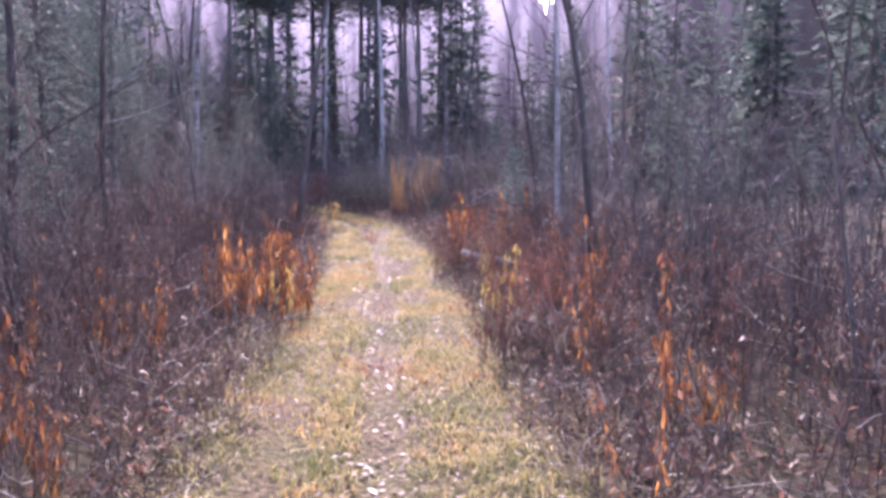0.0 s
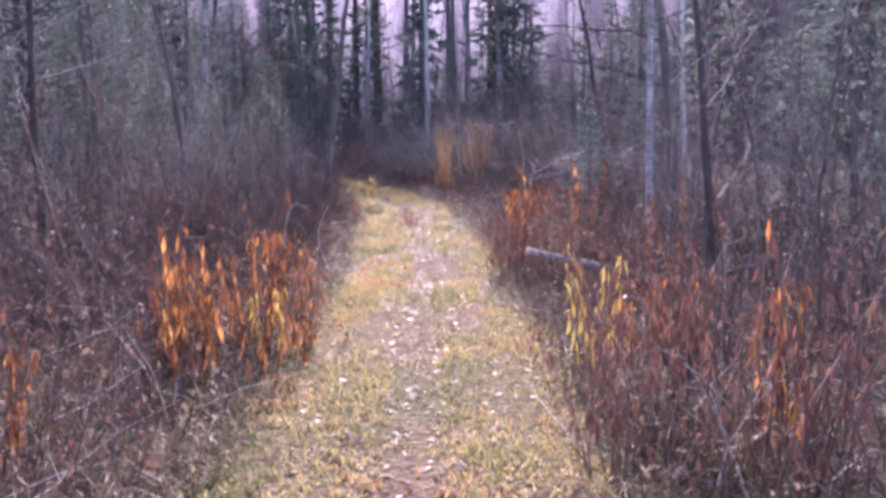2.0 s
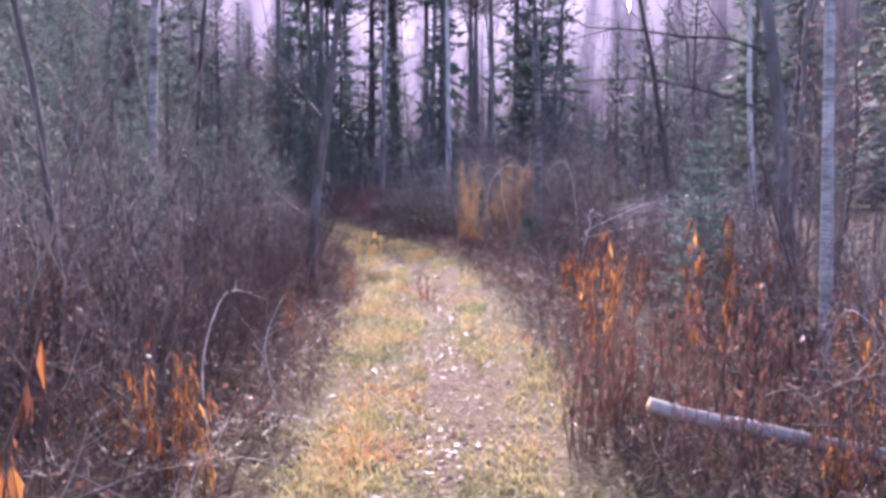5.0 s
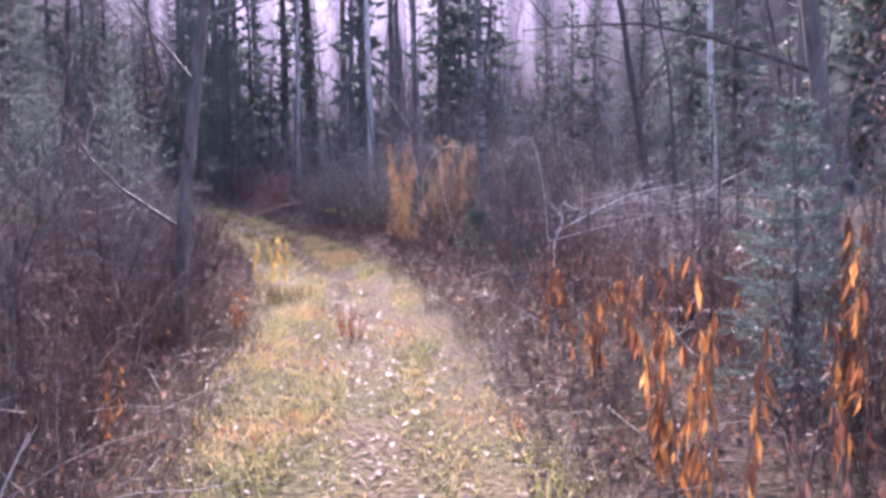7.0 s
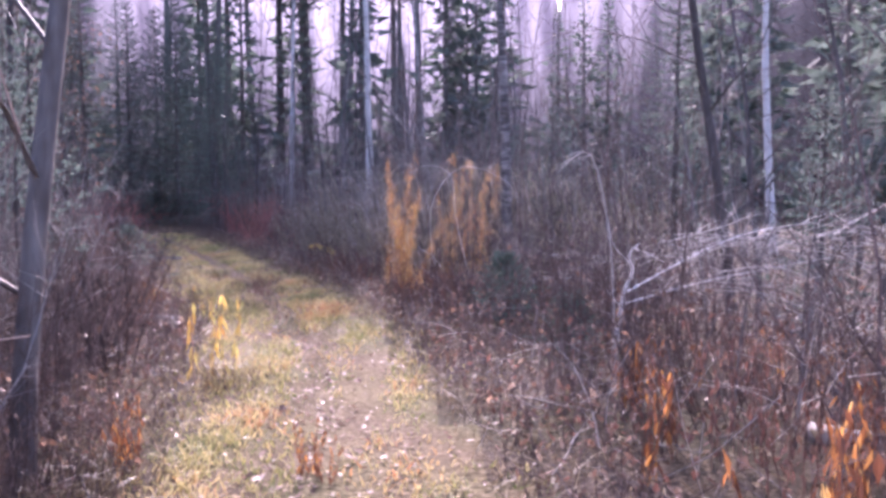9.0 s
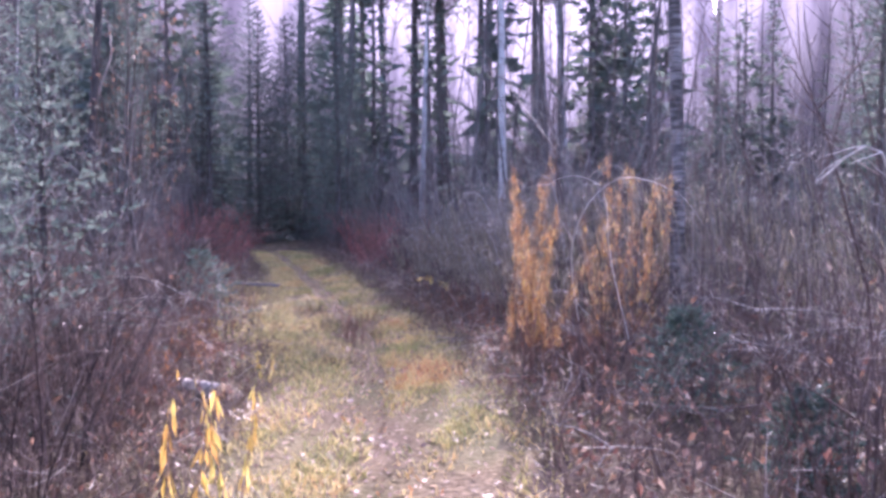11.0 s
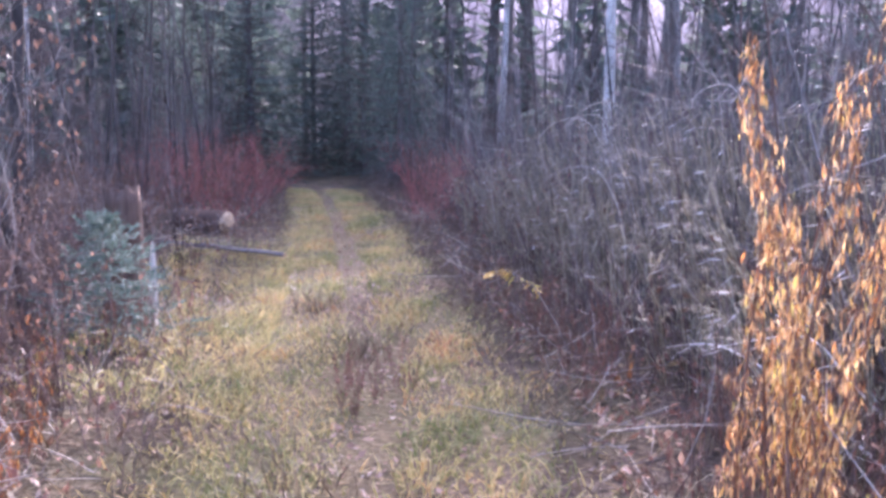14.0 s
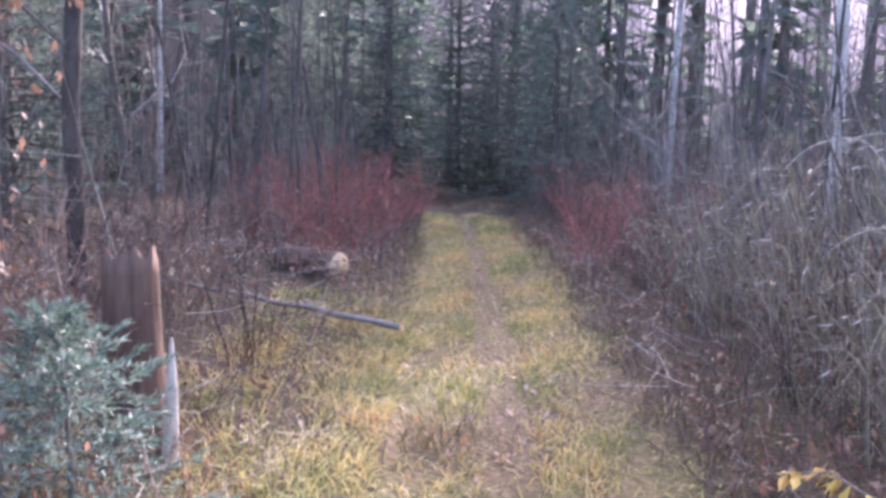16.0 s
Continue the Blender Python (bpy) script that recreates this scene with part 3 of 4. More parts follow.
# ---- bushes ----
rng = random.Random(11)
GREY_LABEL, MAROON_LABEL, RED_LABEL = "bare grey twiggy bush at the trail side", "bare purple-brown thin-stemmed bush in undergrowth", "red-stemmed leafless dogwood bush by the trail"
BUSHES = []
for i in range(6):
    BUSHES.append(tagged(new("bush", shrub_mesh(100 + i, 1.9 + 0.25 * i, 9, TWIG, 8)), GREY_LABEL, "bush", "bare bushes"))
for i in range(6):
    BUSHES.append(tagged(new("bush", shrub_mesh(120 + i, 1.4 + 0.2 * i, 11, MAROON, 6, 0.15)), MAROON_LABEL, "bush", "bare bushes") if i > 1 else assemble("bush", "purple-brown bush with withered red-brown leaves", "bush", "leafy bushes", [("branches", shrub_mesh(120 + i, 1.4, 11, MAROON, 6, 0.15), "", ""), ("leaves", leaves_on_shrub(160 + i, 1.5, 160, BROWNLEAF, 0.045), "withered red-brown leaves", "stuff")]))
REDS = [assemble("dogwood", RED_LABEL, "bush", "red bushes", [("branches", shrub_mesh(140 + i, 1.3, 15, REDTWIG, 6, 0.35), "", ""), ("leaves", leaves_on_shrub(170 + i, 1.2, 150, REDLEAF, 0.04), "withered red leaves", "stuff")]) for i in range(3)]
PLACED = set()


def stand(ob, x, y, turn, size, tilt=(0, 0)):
    """Place a model once, then copies of it."""
    if ob.name in PLACED:
        return clone(ob, x, y, turn, size, tilt)
    PLACED.add(ob.name)
    return plant(ob, x, y, turn, size, tilt)


def scatter(kinds, count, y0, y1, near, far, sizes, keep=None, both=(-1, 1), power=1.0, tilt=0.06):
    made = 0
    while made < count:
        y = rng.uniform(y0, y1)
        d = rng.choice(both) * (near + (far - near) * rng.random() ** power)
        x = middle(y) + d
        if keep and not keep(x, y):
            continue
        stand(rng.choice(kinds), x, y, rng.uniform(0, 6.28), rng.uniform(*sizes), (rng.gauss(0, tilt), rng.gauss(0, tilt)))
        made += 1


scatter(BUSHES[6:], 62, 0, 34, 1.7, 3.9, (0.5, 0.9), power=1.2)
scatter(BUSHES[6:], 18, 10, 24, 1.6, 2.6, (0.5, 0.75), both=(-1,))
scatter(BUSHES[3:10], 16, 13, 25, 2.0, 3.5, (0.55, 0.8), both=(-1,))
scatter(BUSHES[3:10], 10, 4, 13, 2.0, 3.8, (0.55, 0.8), both=(-1,))
scatter(BUSHES[:6], 44, 1, 40, 2.2, 6.0, (0.6, 1.2), power=1.1)
for x, y, k, size in ((-3.7, 20.3, 7, 0.55), (-4.3, 20.6, 8, 0.6), (-3.5, 19.3, 9, 0.6), (-3.3, 17.0, 6, 0.6), (-2.9, 15.6, 10, 0.55), (-3.1, 14.2, 8, 0.6), (-2.8, 13.0, 6, 0.6)):
    stand(BUSHES[k], x, y, x * 4, size)
for x0, y0 in ((-3.1, 16.2), (-3.3, 17.4), (-3.25, 18.3), (-3.5, 19.2), (-3.8, 20.0), (-3.0, 15.2), (-2.8, 14.0), (-2.75, 12.6), (-2.7, 11.2)):  # brush that hides the trail's bend
    for k in range(6):
        stand(BUSHES[rng.choice((4, 8, 9, 10, 11, 11))], x0 + rng.uniform(-0.45, 0.35), y0 + rng.uniform(-0.5, 0.5), rng.uniform(0, 6.28), rng.uniform(0.5, 0.68), (rng.gauss(0, 0.08), rng.gauss(0, 0.08)))
for k in range(10):
    stand(BUSHES[rng.choice((6, 8, 9, 10, 11))], rng.uniform(-2.95, -2.5), rng.uniform(15.4, 17.7), rng.uniform(0, 6.28), rng.uniform(0.34, 0.48), (rng.gauss(0, 0.1), rng.gauss(0, 0.1)))
scatter(REDS, 24, 30.4, 36.5, 1.25, 3.4, (0.85, 1.2))


def make_thicket():
    """Close-grown leafless saplings that fill the wood on both sides."""
    r, s = random.Random(8), Shape()
    for i in range(4300):
        y = r.uniform(-1, 50)
        close = i > 2700
        d = r.choice((-1, 1)) * (2.1 + 2.2 * r.random() if close else 2.4 + 11.5 * r.random() ** 1.25)
        x = middle(y) + d
        tall = r.uniform(0.9, 1.5) + 0.5 * (abs(d) - 2) * r.random() if close else r.uniform(1.2, 3.2) + 0.25 * min(10, abs(d)) * r.random()
        if close and ((d < 0 and 23.5 < y < 31) or (d > 0 and 10 < y < 23)) and r.random() < 0.6:
            continue
        if d > 0 and 11 < y < 22:
            tall *= 0.8
        if d < 0 and 20 < y < 36:
            tall *= 0.72
            if r.random() < 0.45:
                continue
        m = 0 if r.random() < 0.4 else 1
        rad = r.uniform(0.006, 0.012) * (0.6 + tall * 0.22)
        line = crooked(r, (x, y, height(x, y) - 0.03), (r.gauss(0, 0.14), r.gauss(0, 0.14), 1), tall, 3, 0.13)
        s.tube(line, [rad, rad * 0.8, rad * 0.5, rad * 0.15], 3, m)
        for k in range(7):
            q = r.uniform(0.5, 2.95)
            p = line[int(q)].lerp(line[int(q) + 1], q % 1)
            t = spread(r, line[int(q) + 1] - line[int(q)], r.uniform(25, 75))
            ln = tall * r.uniform(0.12, 0.3)
            bend = p + t * ln * 0.5
            tip = bend + (t + Vector((r.gauss(0, 0.3), r.gauss(0, 0.3), r.gauss(0.1, 0.3)))) * ln * 0.5
            s.tube([p, tip], [rad * 0.38, rad * 0.1], 3, m)
    tagged(new("thicket", s.mesh("thicket", [TWIG, MAROON])), "dense leafless grey and maroon saplings filling the wood", "thicket", kind="stuff")


make_thicket()


def make_far_saplings():
    """Tall bare young trees that stand before the spruces at the end of the trail."""
    r, s = random.Random(18), Shape()
    for i in range(300):
        y = r.uniform(31, 52)
        x = middle(min(y, 46)) + r.choice((-1, 1)) * (2.2 + 14 * r.random() ** 1.4) if y < 43 else r.uniform(-28, 10)
        tall = r.uniform(4, 9)
        m = 0 if r.random() < 0.6 else 1
        rad = r.uniform(0.014, 0.035)
        line = crooked(r, (x, y, height(x, y) - 0.05), (r.gauss(0, 0.06), r.gauss(0, 0.06), 1), tall, 4, 0.05)
        s.tube(line, [rad, rad * 0.85, rad * 0.6, rad * 0.4, rad * 0.1], 4, m)
        for k in range(12):
            q = r.uniform(0.7, 3.95)
            p = line[int(q)].lerp(line[int(q) + 1], q % 1)
            s.tube([p, p + spread(r, (0, 0, 1), r.uniform(25, 75)) * tall * r.uniform(0.08, 0.2)], [rad * 0.35, rad * 0.1], 3, m)
    tagged(new("far_saplings", s.mesh("far_saplings", [TWIG, BARK])), "distant slender bare trees before dark spruces", "forest", kind="stuff")


make_far_saplings()

# ---- withered weeds ----
WEEDS = []
for i in range(8):
    stems, leaves = weed_meshes(200 + i, (0.85, 0.95, 1.0, 1.1, 1.2, 0.9, 1.75, 1.1)[i], (4, 3, 5, 4, 5, 2, 2, 6)[i], (0.9, 0.85, 0.95, 0.85, 0.85, 1.0, 2.0, 0.9)[i], (0.125, 0.135, 0.12, 0.135, 0.13, 0.12, 0.062, 0.07)[i])
    mat, label = ((ORANGE, "withered tall weed with hanging orange leaves"), (YELLOW, "tall weed with hanging yellow leaves"), (REDLEAF, "withered red-brown tall weed in a dense stand"))[1 if i == 5 else 2 if i == 7 else 0]
    WEEDS.append(assemble("weed", label, "weed", "withered weeds", [("stems", stems, "", ""), ("leaves", leaves.mesh("leaves", [mat], False), "hanging withered leaves", "stuff")]))


def clump(x0, y0, count, rx, ry, sizes=(0.7, 1.1), kinds=(0, 1, 2, 3, 4)):
    for i in range(count):
        stand(WEEDS[rng.choice(kinds)], x0 + rng.uniform(-rx, rx), y0 + rng.uniform(-ry, ry), rng.uniform(0, 6.28), rng.uniform(*sizes), (rng.gauss(0, 0.06), rng.gauss(0, 0.06)))


clump(-1.8, 7.9, 15, 0.45, 0.65, (0.75, 1.05))        # orange stand beside the trail
clump(-1.45, 8.3, 6, 0.22, 0.3, (0.55, 0.8), (0, 1, 2, 5))
clump(-1.9, 10.6, 6, 0.5, 0.6, (0.6, 0.8))
clump(-1.75, 3.9, 6, 0.35, 0.4, (0.55, 0.75))
clump(-2.3, 5.6, 5, 0.5, 0.8, (0.6, 0.8))
clump(0.74, 2.75, 1, 0.01, 0.01, (0.9, 0.92), (6,))
clump(1.25, 4.6, 3, 0.3, 0.4, (0.6, 0.8))
clump(0.6, 6.9, 7, 0.45, 0.9, (0.8, 1.2), (7,))    # maroon stand
clump(1.3, 6.0, 5, 0.5, 1.0, (0.8, 1.25), (7, 7, 4))
clump(0.58, 7.65, 1, 0.02, 0.02, (1.1, 1.15), (5,))
clump(0.45, 7.85, 1, 0.02, 0.02, (1.0, 1.05), (5,))
clump(0.8, 7.9, 6, 0.3, 0.3, (0.7, 1.0), (7, 7, 2))
clump(0.45, 11.5, 13, 0.5, 0.45, (0.85, 1.1), (7, 7, 7, 0))
clump(1.0, 10.35, 9, 0.6, 0.12, (0.5, 0.8), (7, 7, 0))
clump(-0.75, 21.7, 9, 0.45, 0.5, (0.45, 0.7), (7,))     # red-brown weeds under the golden ones
for y0 in (13.6, 14.6, 15.8, 20.6, 21.8, 23.0, 24.2):  # red-brown weeds along the trail edge
    clump(middle(y0) - 1.75, y0, 5, 0.45, 0.5, (0.4, 0.7), (7, 7, 7, 2))

clump(1.7, 11.6, 6, 0.5, 0.5, (0.8, 1.0), (7, 7, 3))
clump(0.3, 12.75, 2, 0.06, 0.15, (0.95, 1.1), (3, 4))
clump(0.9, 12.8, 1, 0.05, 0.1, (1.1, 1.2), (3, 4))
clump(1.38, 13.8, 2, 0.06, 0.06, (1.05, 1.15), (3, 4))
clump(0.33, 14.75, 2, 0.08, 0.08, (1.0, 1.1), (0, 1))
clump(0.42, 17.5, 2, 0.06, 0.06, (0.8, 0.9), (1, 0))
clump(1.1, 16.0, 4, 0.3, 0.4, (0.6, 0.8), (0, 1, 2))
clump(0.5, 15.9, 8, 0.4, 0.8, (0.7, 0.95), (7, 7, 1))
clump(1.4, 15.4, 7, 0.5, 0.9, (0.7, 1.0), (7, 1, 7))
clump(1.5, 18.2, 6, 0.5, 0.3, (0.5, 0.75), (7, 1))
clump(-2.48, 18.5, 1, 0.01, 0.01, (0.98, 1.02), (5,))
clump(-2.33, 18.8, 1, 0.01, 0.01, (0.92, 0.96), (5,))
clump(-2.3, 16.6, 2, 0.08, 0.08, (0.5, 0.58), (2,))
clump(-1.5, 16.75, 2, 0.05, 0.05, (0.38, 0.45), (0, 2))
clump(-1.38, 16.6, 1, 0.02, 0.02, (0.35, 0.4), (2,))
clump(-3.3, 21.6, 1, 0.02, 0.02, (0.42, 0.46), (5,))
clump(-3.1, 23.8, 5, 0.15, 0.4, (0.35, 0.5), (7,))
clump(-1.75, 24.2, 2, 0.1, 0.1, (0.4, 0.45), (0, 7))
clump(-2.0, 24.9, 8, 0.4, 1.0, (0.5, 0.8), (7,))
clump(-1.4, 25.4, 7, 0.5, 0.15, (0.4, 0.6), (7,))

# ---- trees ----
TREES = []
for i in range(5):
    trunk, limbs = tree_meshes(300 + i, 9 + i, 0.06 + 0.012 * i, BARK, 15, 0.12, TWIG)
    TREES.append(assemble("tree", "bare grey-barked slender forest tree without leaves", "tree", "bare trees", [("trunk", trunk, "", ""), ("limbs", limbs, "", "stuff")]))
BIRCH = []
for i in range(3):
    trunk, limbs = tree_meshes(320 + i, 13 + i, 0.1 + 0.02 * i, PALEBARK, 13, 0.4, MAROON, 0.012, 0.014)
    BIRCH.append(assemble("birch", "tall pale-barked birch without leaves", "tree", "birches", [("trunk", trunk, "", ""), ("limbs", limbs, "dark thin limbs", "stuff")]))
SPRUCE = []
for i in range(4):
    trunk, needles = spruce_meshes(340 + i, 8 + 1.3 * i, 8, 7, 0.24, 0.02, 0.75, 1.7)
    SPRUCE.append(assemble("spruce", "dark green spruce in dense forest", "tree", "spruces", [("trunk", trunk, "", ""), ("needles", needles, "dark green needles", "stuff")]))
for x, y, k, size in ((0.17, 23.5, 0, 0.8), (-2.4, 34, 1, 0.9), (-5.0, 17.1, 0, 0.7), (1.7, 12.5, 0, 0.5), (-6.4, 46, 2, 0.9)):
    stand(BIRCH[k], x, y, x * 3, size)
for x, y, k, size in ((1.75, 10.0, 0, 0.7), (-2.82, 16.45, 2, 0.75), (-3.9, 9.6, 1, 0.6), (-4.3, 8.2, 3, 0.6), (-3.6, 12.4, 0, 0.6), (-8.4, 27.5, 3, 0.9)):
    stand(TREES[k], x, y, x * 5 + y, size, (0.03, -0.05))
scatter(TREES, 40, 3, 46, 4.5, 13, (0.55, 1.0), power=0.8, tilt=0.04)
scatter(BIRCH, 4, 26, 50, 5, 12, (0.7, 1.0), tilt=0.02)
scatter(SPRUCE, 9, 6, 32, 6.0, 14, (0.65, 1.0), both=(-1,), power=0.8, tilt=0.02)
scatter(SPRUCE, 4, 14, 40, 9, 15, (0.65, 1.0), both=(1,), tilt=0.02)
for x, y, k, size in ((-5.6, 9.8, 0, 0.6), (-6.8, 12.4, 1, 0.65), (-5.4, 14.0, 2, 0.5), (-7.4, 16.0, 3, 0.7), (-5.0, 7.2, 0, 0.5), (-7.2, 8.6, 2, 0.6), (-8.6, 42.5, 1, 0.9), (-10.2, 44.0, 2, 0.8), (-7.6, 39.2, 0, 0.7), (-12.4, 41.0, 3, 0.8), (-11.4, 45.5, 1, 0.9), (-13.8, 43.5, 2, 0.8), (-15.2, 41.5, 0, 0.9), (-16.8, 44.0, 3, 0.8), (-9.4, 46.5, 0, 0.9), (-12.6, 45.8, 1, 0.95), (-13.6, 47.5, 2, 0.95), (-11.8, 48.0, 3, 0.9)):
    stand(SPRUCE[k], x, y, x + y, size)
# pines added for shade: crowns out of view above darken the far trail
SHADE_PINES = []
for i in range(3):
    trunk, needles = spruce_meshes(380 + i, 18 + 1.0 * i, 3, 7, 0.25, 0.58, 0.75, 1.7)
    SHADE_PINES.append(assemble("pine", "tall pine added for shade, bare trunk and unseen high crown", "tree", "pines", [("trunk", trunk, "", ""), ("needles", needles, "dark green needles", "stuff")]))
pine_rng = random.Random(390)
for i in range(15):
    stand(SHADE_PINES[i % 3], -13 + 13 * (i + pine_rng.random()) / 15, pine_rng.uniform(50, 57.5), pine_rng.uniform(0, 6.28), pine_rng.uniform(0.9, 1.05))
YOUNG = []
for i in range(3):
    trunk, needles = spruce_meshes(360 + i, 3.2 + 0.8 * i, 3, 6, 0.27, 0.02, 0.7, 1.6)
    YOUNG.append(assemble("spruce", "young dark green spruce in the thicket", "tree", "young spruces", [("trunk", trunk, "", ""), ("needles", needles, "dark green needles", "stuff")]))
for x, y, k, size in ((-4.4, 19.8, 0, 0.75), (-4.9, 21.2, 1, 0.8), (-5.4, 18.6, 2, 0.8), (-4.3, 17.4, 0, 0.65), (-3.9, 14.2, 0, 0.7)):
    stand(YOUNG[k], x, y, x * 2, size)
scatter(YOUNG, 12, 4, 36, 4.6, 9, (0.6, 1.0), tilt=0.02)
scatter(YOUNG, 9, 4, 24, 3.6, 5.6, (0.6, 1.0), both=(-1,), tilt=0.02)
scatter(YOUNG, 4, 9, 27, 3.8, 5.6, (0.5, 0.8), both=(1,), tilt=0.02)


def painted_glare_material():
    """Sun glare painted as emission far off: brighter nearer the way to the sun."""
    mat = bpy.data.materials.new("painted_sun_glare")
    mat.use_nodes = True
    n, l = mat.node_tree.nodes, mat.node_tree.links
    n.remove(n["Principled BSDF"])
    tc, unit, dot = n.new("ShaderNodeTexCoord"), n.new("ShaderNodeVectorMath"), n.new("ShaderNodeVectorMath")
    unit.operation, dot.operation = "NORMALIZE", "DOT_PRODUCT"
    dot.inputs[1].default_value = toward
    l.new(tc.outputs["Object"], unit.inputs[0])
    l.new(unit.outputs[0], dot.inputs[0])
    # painted glow, rising steeply towards the sun's direction
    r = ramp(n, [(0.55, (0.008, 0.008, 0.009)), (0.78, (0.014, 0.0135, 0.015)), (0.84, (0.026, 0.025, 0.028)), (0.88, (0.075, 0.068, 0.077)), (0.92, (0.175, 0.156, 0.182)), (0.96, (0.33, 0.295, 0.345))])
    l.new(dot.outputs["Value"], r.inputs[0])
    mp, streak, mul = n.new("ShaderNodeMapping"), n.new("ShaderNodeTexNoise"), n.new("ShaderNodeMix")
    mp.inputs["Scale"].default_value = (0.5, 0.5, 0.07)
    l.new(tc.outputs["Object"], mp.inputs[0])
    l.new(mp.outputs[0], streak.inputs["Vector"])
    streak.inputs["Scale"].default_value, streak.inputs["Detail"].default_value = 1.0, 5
    # upright dark streaks in the glow, for far trunks
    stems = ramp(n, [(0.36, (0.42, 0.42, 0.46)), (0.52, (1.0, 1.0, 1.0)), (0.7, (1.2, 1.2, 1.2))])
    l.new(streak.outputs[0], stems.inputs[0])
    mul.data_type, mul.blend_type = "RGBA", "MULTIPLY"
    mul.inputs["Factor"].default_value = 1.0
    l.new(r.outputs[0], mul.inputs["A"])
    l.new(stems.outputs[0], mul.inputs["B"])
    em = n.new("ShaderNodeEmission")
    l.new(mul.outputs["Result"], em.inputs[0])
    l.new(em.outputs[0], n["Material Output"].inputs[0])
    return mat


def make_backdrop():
    """Added glowing sheet beyond the forest, curved, with a ragged line of treetops."""
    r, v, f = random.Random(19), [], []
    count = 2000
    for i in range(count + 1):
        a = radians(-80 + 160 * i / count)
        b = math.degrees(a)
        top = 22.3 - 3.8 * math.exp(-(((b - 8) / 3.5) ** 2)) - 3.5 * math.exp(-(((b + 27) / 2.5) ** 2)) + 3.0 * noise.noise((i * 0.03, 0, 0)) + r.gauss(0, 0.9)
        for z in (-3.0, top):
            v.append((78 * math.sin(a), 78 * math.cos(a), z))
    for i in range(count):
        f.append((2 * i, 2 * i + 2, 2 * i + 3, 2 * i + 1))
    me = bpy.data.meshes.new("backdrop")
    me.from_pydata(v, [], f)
    me.materials.append(painted_glare_material())
    ob = tagged(new("backdrop", me), "glowing purple-grey backdrop sheet with painted sun glare behind the trees", "backdrop", kind="structure")
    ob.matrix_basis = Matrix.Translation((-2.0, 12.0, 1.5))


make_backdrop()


def make_far_woods():
    """A belt of distant spruces that closes the view."""
    r, s = random.Random(9), Shape()
    for i in range(60):
        a = r.uniform(-1.45, 1.45)
        far = r.uniform(17, 40)
        x, y = -4 + far * 1.25 * math.sin(a), 28 + far * math.cos(a)
        if far < 24 and abs(aside(x, y)) < 4:
            continue
        tall = r.uniform(9.5, 12.5) + 0.5 * (far - 17)
        bearing = math.degrees(math.atan2(x, y - 8))
        if 5 < bearing < 13:
            tall *= 0.66
        s.tube([(x, y, 0), (x, y, tall)], [0.16, 0.02], 4, 1)
        for k in range(420):
            f = r.random() ** 0.85
            b, ln = r.uniform(0, 6.28), tall * 0.2 * (1 - f) * r.uniform(0.5, 1.2) + 0.3
            out, rise = ln * r.uniform(0.0, 0.6), r.gauss(-0.3, 0.35) + 0.5 * f
            s.spike((x + out * math.cos(b), y + out * math.sin(b), tall * f + out * rise * 0.5), (math.cos(b), math.sin(b), rise), (-math.sin(b), math.cos(b), r.gauss(0, 1.0)), ln * 0.5, ln * 0.26, 0)
    tagged(new("far_woods", s.mesh("far_woods", [NEEDLE, BARK], False)), "distant dark belt of spruces closing the view", "forest", kind="stuff")


make_far_woods()

# ---- fallen wood and single plants ----
def log(name, a, b, r0, r1, mat, label, stubs=0, seed=1, cut=True, sides=14):
    """Lying trunk with an uneven girth, sawn or broken ends and branch stubs."""
    r, s = random.Random(seed), Shape()
    a, b = Vector(a), Vector(b)
    n = 9
    pts = [a.lerp(b, k / n) + Vector((r.gauss(0, 0.006), r.gauss(0, 0.006), r.gauss(0, 0.006))) for k in range(n + 1)]
    s.tube(pts, [(r0 + (r1 - r0) * k / n) * r.uniform(0.94, 1.06) for k in range(n + 1)], sides, 0, cap=1)
    for i in range(stubs):
        q = r.uniform(0.1, 0.9)
        p = a.lerp(b, q)
        d = spread(r, b - a, r.uniform(55, 85))
        s.tube(crooked(r, p, d, r.uniform(0.1, 0.45), 3, 0.12), [r1 * 0.25, r1 * 0.2, r1 * 0.14, r1 * 0.05], 4, 0)
    ob = new(name, s.mesh(name, [mat, CUTWOOD if cut else mat]))
    return tagged(ob, label, name.replace("_", " "))


log("birch_log", (0.22, 10.7, 0.4), (1.75, 10.85, 0.05), 0.036, 0.046, DEADWOOD, "pale fallen birch log propped across weeds", 5, 2)
log("fallen_log", (-3.38, 20.97, 0.1), (-5.3, 21.5, 0.12), 0.06, 0.08, DEADWOOD, "weathered pale log lying beside the trail", 3, 3)
log("cut_log", (-7.15, 29.8, 0.21), (-7.95, 29.95, 0.22), 0.15, 0.155, ROTTEN, "short sawn brown log on the grass edge", 0, 4)
log("dark_log", (-2.0, 26.05, 0.2), (-0.7, 25.85, 0.18), 0.1, 0.09, BARK, "dark fallen log with sawn end in the brush", 4, 5)
log("fallen_pole", (-5.3, 27.6, 0.18), (-8.2, 28.3, 0.2), 0.024, 0.018, TWIG, "thin grey fallen pole in the undergrowth", 4, 6)
log("fallen_log", (1.2, 16.9, 0.12), (2.7, 15.6, 0.14), 0.07, 0.08, DEADWOOD, "pale fallen log among withered weeds", 4, 7)
log("fallen_pole", (1.3, 10.2, 0.1), (4.6, 10.9, 0.85), 0.025, 0.018, TWIG, "thin grey leaning dead pole in the brush", 6, 8)
